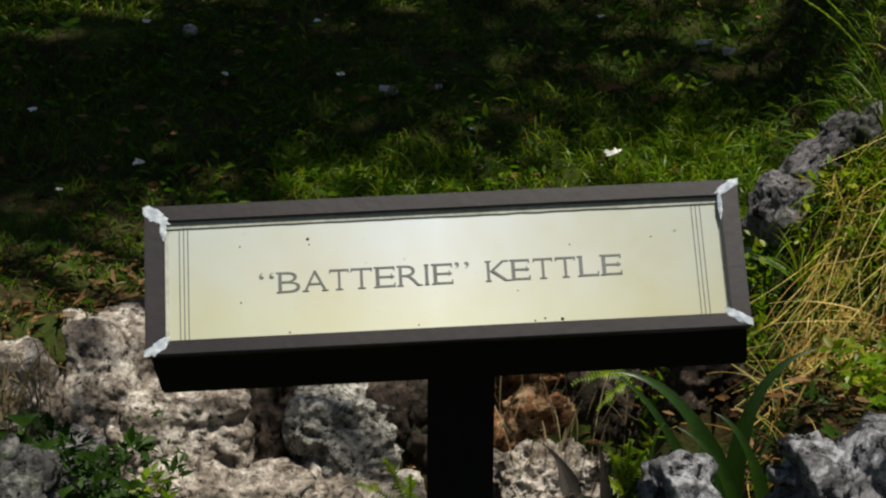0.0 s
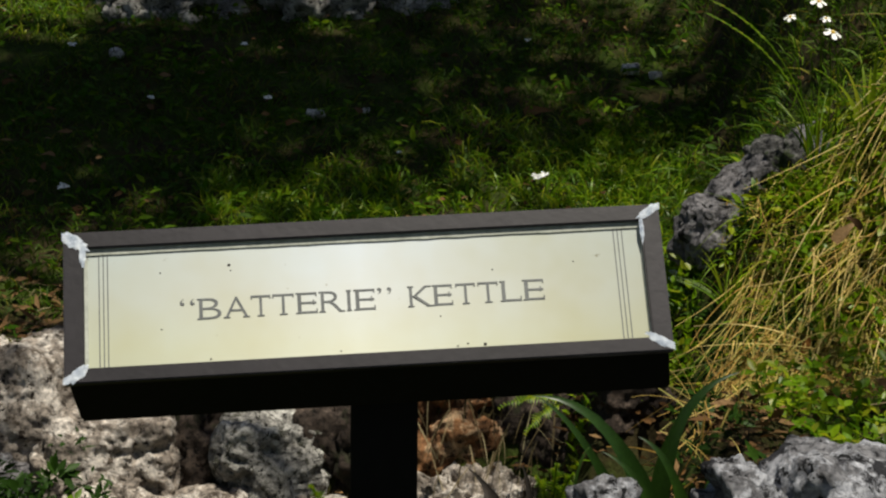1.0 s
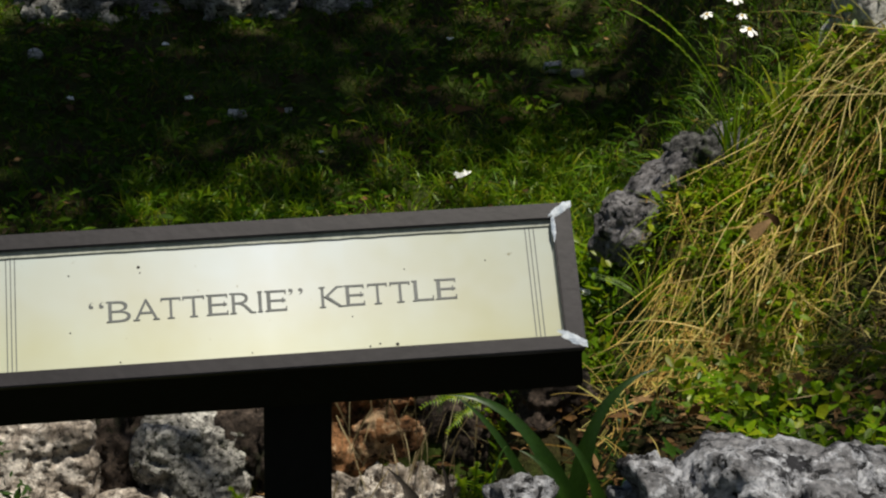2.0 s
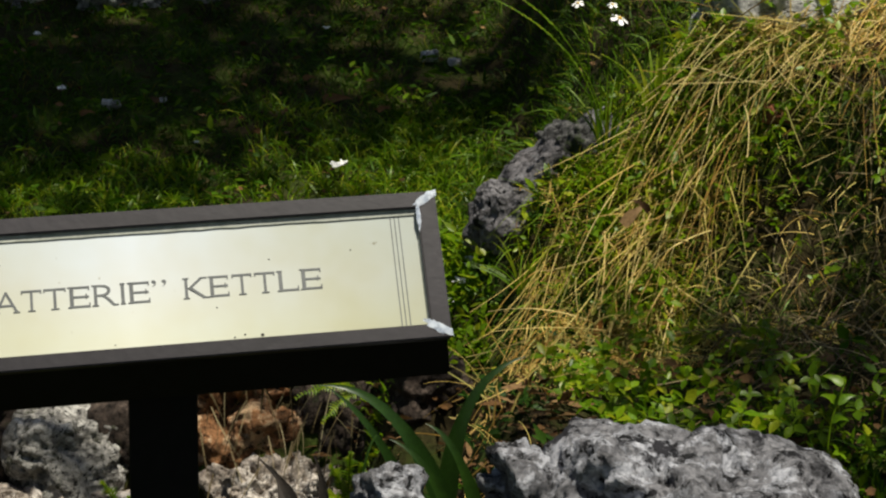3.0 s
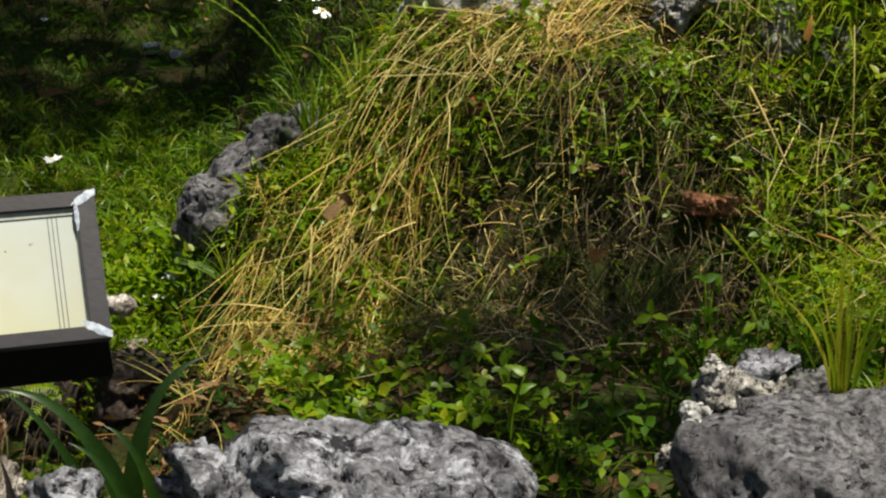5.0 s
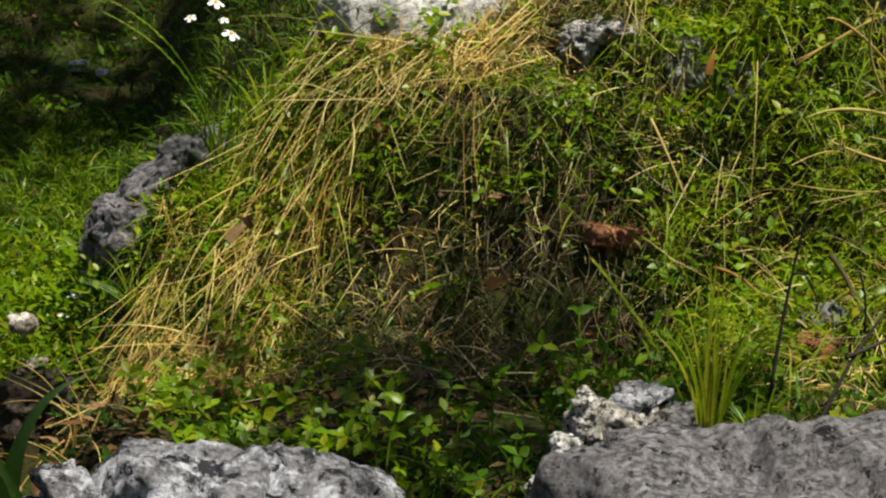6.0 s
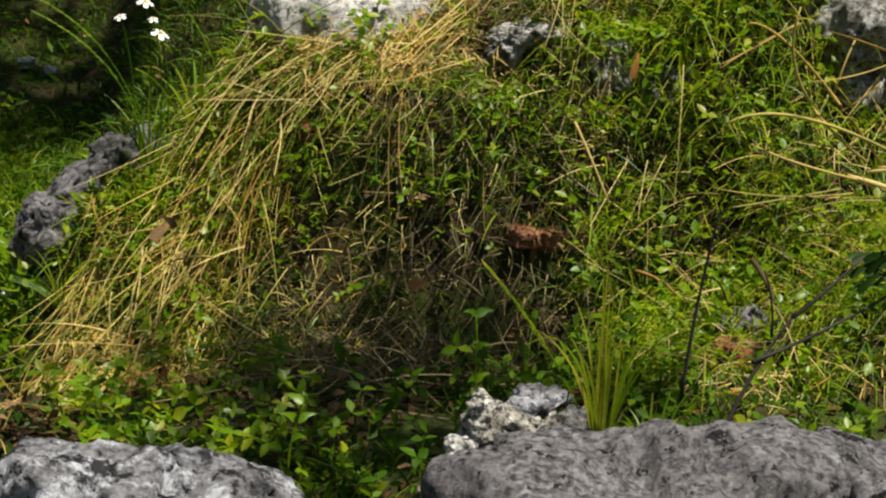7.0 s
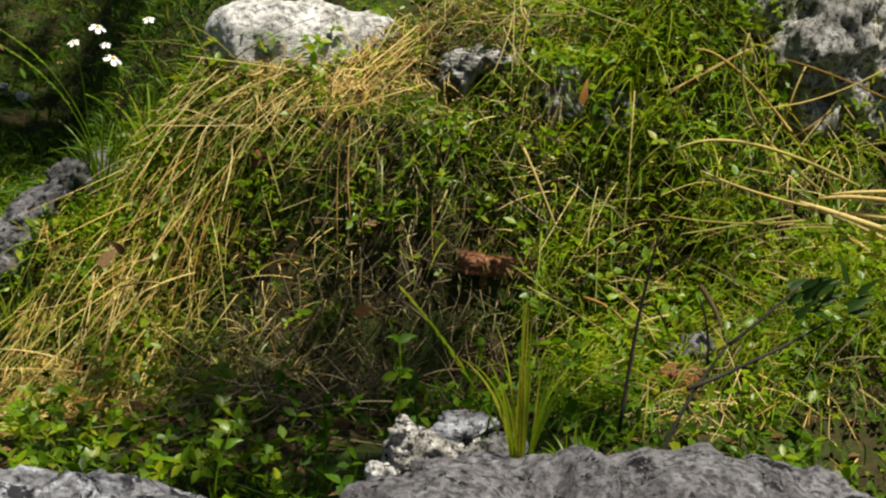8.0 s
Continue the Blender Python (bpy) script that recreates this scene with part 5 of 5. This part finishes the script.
                ln = 0.013 * math.sin(math.pi * (0.2 + 0.75 * k / 21)) * (0.8 + 0.4 * math.sin(7.3 * k + sgn))
                e = pts[k] + side * ln + d * ln * 0.5
                blade_bm(bm, curve_points(pts[k], (pts[k] + e) / 2 + Vector((0, 0, 0.003)), e, 4), 0.0036, 0.2, 0.2)
        part("frond", local(bm, root), material, root)


def petal_bm(h, d, t, size):
    """A broad rounded petal, drooping a little towards its notched end."""
    bm = bmesh.new()
    side = d.cross(t)
    rows = []
    for s, w in ((0.10, 0.05), (0.22, 0.12), (0.36, 0.17), (0.48, 0.17), (0.56, 0.11)):
        p = h + d * size * s + t * size * (0.05 - 0.45 * s * s)
        rows.append([bm.verts.new(p + side * size * w * k + t * size * 0.02 * abs(k)) for k in (-1, 0, 1)])
    for a, b in zip(rows, rows[1:]):
        for k in (0, 1):
            bm.faces.new((a[k], a[k + 1], b[k + 1], b[k])).smooth = True
    return bm


def daisy(foot, head, size, facing, label="white daisy-like flower on a thin green stem"):
    root = thing("daisy", foot, label, "flower", "white daisies on the mound")
    h, f = Vector(head), Vector(foot)
    part("stem", local(tube_bm(bmesh.new(), curve_points(f, (f + h) / 2 + Vector((0.015, 0, 0.02)), h, 8), [0.0011] * 9, 5), root), "leaf", root)
    t = Vector(facing).normalized()
    a = t.orthogonal().normalized()
    b = t.cross(a)
    for k in range(5):
        ang = 2 * math.pi * k / 5 + head[0] * 50
        d = a * math.cos(ang) + b * math.sin(ang)
        part("petal", local(petal_bm(h, d, t, size), root), "petal", root)
    bm = bmesh.new()
    bmesh.ops.create_icosphere(bm, subdivisions=2, radius=size * 0.15)
    bmesh.ops.translate(bm, vec=h + t * size * 0.03, verts=bm.verts)
    part("flower_eye", local(bm, root), "yellow_eye", root)


def lawn_flower(at, size, seed):
    r = random.Random(seed)
    root = thing("lawn_flower", at, "small white flower cluster in the lawn", "flower", "white flowers in the lawn")
    top = Vector(at) + Vector((0, 0, 0.05))
    part("stem", local(tube_bm(bmesh.new(), [Vector(at), Vector(at) + Vector((0.004, 0, 0.03)), top], [0.001] * 3, 4), root), "leaf", root)
    for k in range(7):
        ang = k * 2.4 + seed
        d = Vector((math.cos(ang), math.sin(ang) * 0.6, r.uniform(-0.2, 0.6))).normalized()
        pts = curve_points(top, top + d * size * 0.3 + Vector((0, -0.002, 0.003)), top + d * size * r.uniform(0.4, 0.6), 4)
        part("petal", local(blade_bm(bmesh.new(), pts, size * 0.34, 0.1, 0.5), root), "petal", root)


def grass_tuft(at, count, height, spread, label, seed, material="bright_grass", broad=1.0):
    r = random.Random(seed)
    root = thing("grass_tuft", at, label, "grass tuft")
    for k in range(count):
        ang = r.uniform(0, 2 * math.pi)
        s = r.random() ** 0.7 * spread
        hgt = height * r.uniform(0.5, 1.05) * (1 - 0.35 * s / spread)
        a = Vector(at) + Vector((math.cos(ang) * 0.012, math.sin(ang) * 0.012, 0))
        c = Vector(at) + Vector((math.cos(ang) * s, math.sin(ang) * s * 0.7, hgt))
        m = Vector((a.x * 0.75 + c.x * 0.25, a.y * 0.75 + c.y * 0.25, a.z + hgt * 0.75))
        part("blade", local(blade_bm(bmesh.new(), curve_points(a, m, c, 8), broad * r.uniform(0.003, 0.0052), 0.3), root), material, root)
    return root


def seed_stalk(a, b, c, label, group="seed stalks", material="straw"):
    root = thing("seed_stalk", a, label, "grass stalk", group)
    pts = curve_points(a, b, c, 14)
    part("stem", local(tube_bm(bmesh.new(), pts, [0.0012 - 0.00004 * k for k in range(15)], 5), root), material, root)
    r = random.Random(int(a[0] * 1000))
    bm = bmesh.new()
    for k in range(7, 15):
        d = (pts[min(k + 1, 14)] - pts[k - 1]).normalized()
        for j in range(5):
            o = Vector((r.uniform(-1, 1), r.uniform(-1, 1), r.uniform(-1, 1))).cross(d).normalized()
            p0 = pts[k] - d * 0.004 * j
            e = p0 + d * 0.010 + o * 0.0035 * (1.25 - 0.09 * k)
            blade_bm(bm, curve_points(p0, (p0 + e) / 2 + o * 0.001, e, 3), 0.0036, 0.2, 0.3)
    part("seed_head", local(bm, root), material, root)


def stick(a, b, radius, material, label, bow=0.01):
    a, b = Vector(a), Vector(b)
    bm = tube_bm(bmesh.new(), curve_points(a, (a + b) / 2 + Vector((bow, 0, bow)), b, 8), [radius * (1 - 0.05 * k) for k in range(9)], 6)
    tagged(part("stick", bm, material), label, "stick", "sticks and dry stalks")


def single_leaf(at, way, length, width, material, label):
    a, w = Vector(at), Vector(way).normalized()
    pts = curve_points(a - w * length / 2, a + Vector((0, -0.004, 0.01)), a + w * length / 2, 8)
    tagged(part("fallen_leaf", blade_bm(bmesh.new(), pts, width, 0.3, 0.1), material), label, "leaf", "single fallen leaves")


def sprig(at, count, height, leaf_len, material, label, seed, name="weed_sprig"):
    """An upright herb: a stem with pairs of pointed leaves."""
    r = random.Random(seed)
    root = thing(name, at, label, "plant", "leafy sprigs")
    a = Vector(at)
    top = a + Vector((r.uniform(-0.02, 0.02), r.uniform(-0.01, 0.01), height))
    pts = curve_points(a, (a + top) / 2 + Vector((r.uniform(-0.01, 0.01), 0, 0)), top, 8)
    part("stem", local(tube_bm(bmesh.new(), pts, [0.0013] * 9, 5), root), material, root)
    for k in range(count):
        p0 = pts[8 - (k // 2) * 2 % 8]
        ang = k * 2.4 + seed
        d = Vector((math.cos(ang), math.sin(ang) * 0.6 - 0.25, r.uniform(0.1, 0.7))).normalized()
        ln = leaf_len * r.uniform(0.7, 1.1)
        part("leaf", local(blade_bm(bmesh.new(), curve_points(p0, p0 + d * ln * 0.5 + Vector((0, 0, 0.006)), p0 + d * ln, 6), ln * 0.48, 0.25, 0.08), root), material, root)


strap_plant()
fern((0.365, 2.96, 0.565), [(0.25, 2.9, 0.575), (0.295, 2.9, 0.53), (0.28, 2.88, 0.59)], "lime_leaf", "yellow-green fern growing under a brown rock")
fern((0.30, 2.5, 0.52), [(0.27, 2.46, 0.605), (0.30, 2.46, 0.625), (0.325, 2.46, 0.61), (0.26, 2.44, 0.565)], "lime_leaf", "small lime-green fern beside a grey rock")
fern((-0.02, 2.6, 0.44), [(-0.06, 2.55, 0.56), (-0.02, 2.54, 0.54), (-0.10, 2.55, 0.52), (-0.12, 2.56, 0.47), (0.0, 2.55, 0.47)], "lime_leaf", "lime-green fern at the foot of a post")
for k, (f, h, s) in enumerate((((0.83, 3.03, 1.02), (0.809, 3.0, 1.207), 0.034), ((0.80, 3.05, 1.02), (0.782, 3.0, 1.259), 0.030), ((0.82, 3.04, 1.02), (0.796, 3.0, 1.231), 0.020),
                                ((0.86, 3.05, 1.04), (0.868, 3.0, 1.277), 0.022), ((0.78, 3.06, 1.0), (0.747, 3.05, 1.229), 0.022))):
    daisy(f, h, s * 0.88, (0.25 - 0.14 * k, -0.42, 0.85))
for k, (x, y, s) in enumerate(((0.404, 3.927, 0.032), (0.421, 3.933, 0.022), (-0.636, 3.874, 0.028), (-0.217, 4.343, 0.024), (-0.496, 4.312, 0.018), (-0.920, 4.111, 0.022), (0.099, 4.065, 0.013), (-0.292, 4.640, 0.02), (-0.730, 4.604, 0.026),
                               (0.570, 3.159, 0.03), (0.545, 3.150, 0.02), (0.593, 3.182, 0.03), (0.585, 3.181, 0.024), (-0.774, 3.684, 0.015), (0.440, 4.637, 0.02))):
    lawn_flower((x, y, float(ground_z(x, y))), s, k + 1)
grass_tuft((1.118, 1.69, 0.905), 19, 0.20, 0.10, "bright green grass tuft growing out of the rocks", 3, "sunny_blade")
grass_tuft((1.20, 1.73, 0.86), 9, 0.10, 0.08, "thin grass tuft beside a boulder", 9)
grass_tuft((1.37, 2.84, 1.08), 26, 0.20, 0.10, "dark green grass tuft on the mound", 4, "grass")
grass_tuft((0.90, 3.0, 1.03), 14, 0.15, 0.13, "green grass tuft on the crest of the mound", 5, "grass")
grass_tuft((0.80, 3.03, 0.98), 18, 0.17, 0.13, "green grass tuft beside the daisies", 6, "bright_grass", 1.0)
grass_tuft((0.88, 3.0, 1.04), 7, 0.20, 0.12, "broad-bladed grass tuft on the crest of the mound", 16, "sunny_blade", 2.0)
grass_tuft((0.66, 3.0, 0.72), 22, 0.14, 0.14, "yellow-green grass tuft below the mound", 7, "bright_grass")
grass_tuft((2.0, 2.6, 1.0), 24, 0.16, 0.14, "fresh grass tuft by the dry stalks", 8, "bright_grass")
seed_stalk((1.101, 1.72, 0.92), (1.06, 1.72, 1.0), (0.982, 1.72, 1.084), "pale grass stalk with a long seed head", material="sunny_blade")
seed_stalk((0.93, 2.95, 1.05), (0.90, 2.95, 1.18), (0.85, 2.95, 1.245), "pale green grass seed head on the mound", material="bright_grass")
seed_stalk((0.87, 2.97, 1.0), (0.82, 2.95, 1.13), (0.76, 2.9, 1.155), "pale green grass seed head on the mound", material="bright_grass")
seed_stalk((0.79, 3.0, 1.0), (0.76, 3.0, 1.16), (0.60, 3.0, 1.235), "thin arching grass stalk over the lawn", material="bright_grass")
seed_stalk((0.80, 3.02, 1.0), (0.74, 3.0, 1.22), (0.56, 3.0, 1.275), "thin arching grass stalk over the lawn", material="bright_grass")
sprig((0.83, 1.97, 0.77), 5, 0.085, 0.027, "lime_leaf", "pale green seedling standing in the ground cover", 2)
sprig((1.085, 1.72, 0.92), 4, 0.055, 0.020, "leaf", "small round-leaved weed beside a tuft of grass", 5)
sprig((1.02, 1.84, 0.84), 7, 0.16, 0.026, "leaf", "slender weed with paired green leaves", 7)
sprig((0.97, 2.0, 0.76), 8, 0.12, 0.026, "leaf", "slender weed with paired green leaves", 11)
sprig((1.10, 2.0, 0.76), 8, 0.14, 0.024, "leaf", "slender weed with paired green leaves", 14)
for k, (x, y, z, h) in enumerate(((-0.52, 2.6, 0.40, 0.14), (-0.56, 2.62, 0.38, 0.12), (-0.47, 2.6, 0.37, 0.13), (-0.60, 2.58, 0.40, 0.16), (-0.50, 2.56, 0.36, 0.11), (-0.44, 2.62, 0.36, 0.10), (-0.63, 2.66, 0.44, 0.14))):
    sprig((x, y, z), 14, h, 0.034, "dark_leaf", "dark green broad-leaved weed in front of the wall", 20 + k)
# blue-grey dead strap leaves by the post
for a, b in (((0.212, 2.3, 0.60), (0.162, 2.3, 0.674)), ((0.250, 2.3, 0.58), (0.236, 2.3, 0.678)), ((0.20, 2.35, 0.58), (0.182, 2.4, 0.63))):
    a, b = Vector(a), Vector(b)
    tagged(part("dead_leaf", blade_bm(bmesh.new(), curve_points(a, (a + b) / 2 + Vector((0.006, 0, 0.01)), b, 8), 0.016, 0.7, 0.2), "dark_twig"), "folded grey dead leaf beside a rock", "leaf", "single fallen leaves")

for k, (x, y) in enumerate(((-0.15, 4.2), (0.0, 4.28), (0.1, 4.35), (0.38, 4.4), (-0.5, 4.3), (-0.7, 4.05), (0.55, 4.25), (-0.95, 3.9), (0.25, 4.6), (-0.85, 4.4))):
    single_leaf((x, y, float(ground_z(x, y)) + 0.035), (math.cos(k * 2.1), math.sin(k * 2.1), 0.15), 0.035 + 0.008 * (k % 3), 0.016, "brown_leaf", "fallen leaf lying on the lawn")


# ---- dry palm-like stalks ----
def stalk_bundle():
    root = thing("dry_stalk_bundle", (1.929, 2.469, 0.907), "bundle of broken straw-coloured dry stalks", "dry stalks")
    for a, b, c, r, mt in (
        ((1.626, 2.469, 1.145), (1.732, 2.490, 1.193), (1.982, 2.512, 1.084), 0.0032, "straw"),
        ((1.693, 2.512, 1.106), (1.750, 2.490, 1.079), (1.868, 2.469, 1.057), 0.0026, "pale_straw"),
        ((1.735, 2.469, 1.331), (1.702, 2.490, 1.201), (1.909, 2.512, 1.079), 0.0028, "straw"),
        ((1.647, 2.469, 1.303), (1.721, 2.490, 1.311), (1.942, 2.512, 1.070), 0.0026, "straw"),
        ((1.648, 2.469, 1.010), (1.747, 2.490, 1.019), (1.862, 2.512, 1.034), 0.0018, "straw"),
        ((1.604, 2.469, 1.230), (1.690, 2.490, 1.280), (1.763, 2.512, 1.303), 0.0014, "straw"),
        ((1.760, 2.469, 1.214), (1.885, 2.490, 1.215), (2.030, 2.512, 1.293), 0.0014, "straw"),
        ((1.611, 2.469, 1.042), (1.744, 2.490, 1.014), (1.903, 2.512, 1.029), 0.0014, "straw"),
        ((1.874, 2.512, 1.057), (1.926, 2.490, 1.044), (2.094, 2.469, 0.997), 0.0062, "pale_straw"),
        ((1.887, 2.512, 1.050), (1.916, 2.490, 1.050), (2.098, 2.469, 0.968), 0.0054, "pale_straw"),
        ((1.910, 2.512, 1.063), (1.982, 2.490, 1.078), (2.097, 2.469, 1.055), 0.005, "pale_straw"),
        ((1.930, 2.512, 1.070), (1.970, 2.490, 1.081), (2.094, 2.469, 1.084), 0.004, "pale_straw"),
        ((1.928, 2.512, 1.025), (1.946, 2.490, 1.009), (2.013, 2.469, 0.970), 0.0045, "pale_straw"),
        ((1.804, 2.512, 1.293), (1.882, 2.490, 1.279), (2.013, 2.512, 1.232), 0.0018, "straw"),
        ((1.832, 2.512, 1.182), (1.832, 2.490, 1.241), (1.862, 2.512, 1.279), 0.0018, "straw"),
        ((1.623, 2.512, 1.231), (1.682, 2.490, 1.266), (1.756, 2.512, 1.303), 0.0018, "straw"),
        ((1.842, 2.512, 1.158), (1.879, 2.490, 1.187), (1.915, 2.512, 1.210), 0.0018, "straw"),
        ((1.943, 2.512, 1.044), (2.012, 2.490, 1.037), (2.100, 2.469, 1.029), 0.0048, "pale_straw"),
    ):
        part("stalk", local(tube_bm(bmesh.new(), curve_points(a, b, c, 12), [r * 0.88 * (0.55 + 0.45 * min(1, k / 4)) for k in range(13)], 6), root), mt, root)


stalk_bundle()
stick((1.413, 2.58, 1.127), (1.453, 2.51, 1.009), 0.0026, "pale_straw", "bleached stick leaning on the mound", 0.002)
stick((1.666, 2.42, 0.936), (1.679, 2.33, 0.855), 0.0045, "grey_twig", "grey stick lying in weeds")
stick((1.491, 2.47, 0.907), (1.542, 2.42, 0.879), 0.003, "straw", "short pale stick lying in weeds")
stick((0.86, 2.70, 0.88), (0.80, 2.74, 0.865), 0.002, "straw", "short pale stalk in dry grass")
stick((1.25, 2.5, 0.86), (1.11, 2.55, 0.92), 0.002, "grey_twig", "thin grey stem arching over weeds", 0.02)
single_leaf((1.51, 2.58, 1.22), (0.2, 0, 1), 0.042, 0.013, "orange_leaf", "curled orange dead leaf caught in weeds")
single_leaf((1.161, 2.55, 0.866), (1, 0, 0.2), 0.034, 0.02, "orange_leaf", "orange dead leaf on the mound")
single_leaf((0.792, 2.78, 0.908), (0.7, 0, 0.6), 0.05, 0.02, "tan_leaf", "large tan dead leaf in dry grass")
single_leaf((0.79, 2.74, 0.93), (-0.8, 0, 0.5), 0.035, 0.014, "brown_leaf", "tan dead leaf in dry grass")
single_leaf((0.745, 2.80, 0.715), (0.3, 0, 1), 0.03, 0.016, "orange_leaf", "small orange dead leaf in dry grass")
single_leaf((0.44, 4.3, 0.90), (1, 0, 0.1), 0.07, 0.03, "brown_leaf", "fallen leaf lying on the lawn")


# ---- dark twiggy shrub ----
def twig_shrub():
    root = thing("twiggy_shrub", (1.38, 1.95, 0.74), "dark leafless twig with a few dark leaves behind the rocks", "shrub")
    limbs = [((1.38, 1.95, 0.74), (1.42, 1.95, 0.88), (1.503, 1.98, 0.954), 0.0036), ((1.503, 1.98, 0.954), (1.55, 1.99, 0.98), (1.61, 2.0, 1.03), 0.003),
             ((1.44, 1.96, 0.90), (1.55, 1.98, 0.93), (1.66, 2.0, 0.98), 0.003), ((1.41, 2.1, 0.80), (1.42, 2.1, 0.96), (1.444, 2.1, 1.075), 0.003), ((1.43, 2.1, 0.98), (1.45, 2.1, 0.99), (1.47, 2.1, 0.94), 0.002),
             ((1.47, 1.97, 0.93), (1.47, 1.97, 0.98), (1.45, 1.97, 1.02), 0.002)]
    for a, b, c, r in limbs:
        part("twig", local(tube_bm(bmesh.new(), curve_points(a, b, c, 8), [r * (1 - 0.06 * k) for k in range(9)], 6), root), "dark_twig", root)
    r = random.Random(8)
    for k in range(26):
        p0 = Vector((1.63, 2.0, 1.01)) + Vector((r.uniform(-0.04, 0.06), r.uniform(-0.02, 0.02), r.uniform(-0.03, 0.03)))
        d = Vector((r.uniform(-0.2, 1), r.uniform(-0.4, 0.2), r.uniform(-0.1, 0.7))).normalized()
        part("leaf", local(blade_bm(bmesh.new(), curve_points(p0, p0 + d * 0.02 + Vector((0, 0, 0.004)), p0 + d * 0.042, 5), 0.011, 0.25), root), "dark_leaf", root)


twig_shrub()
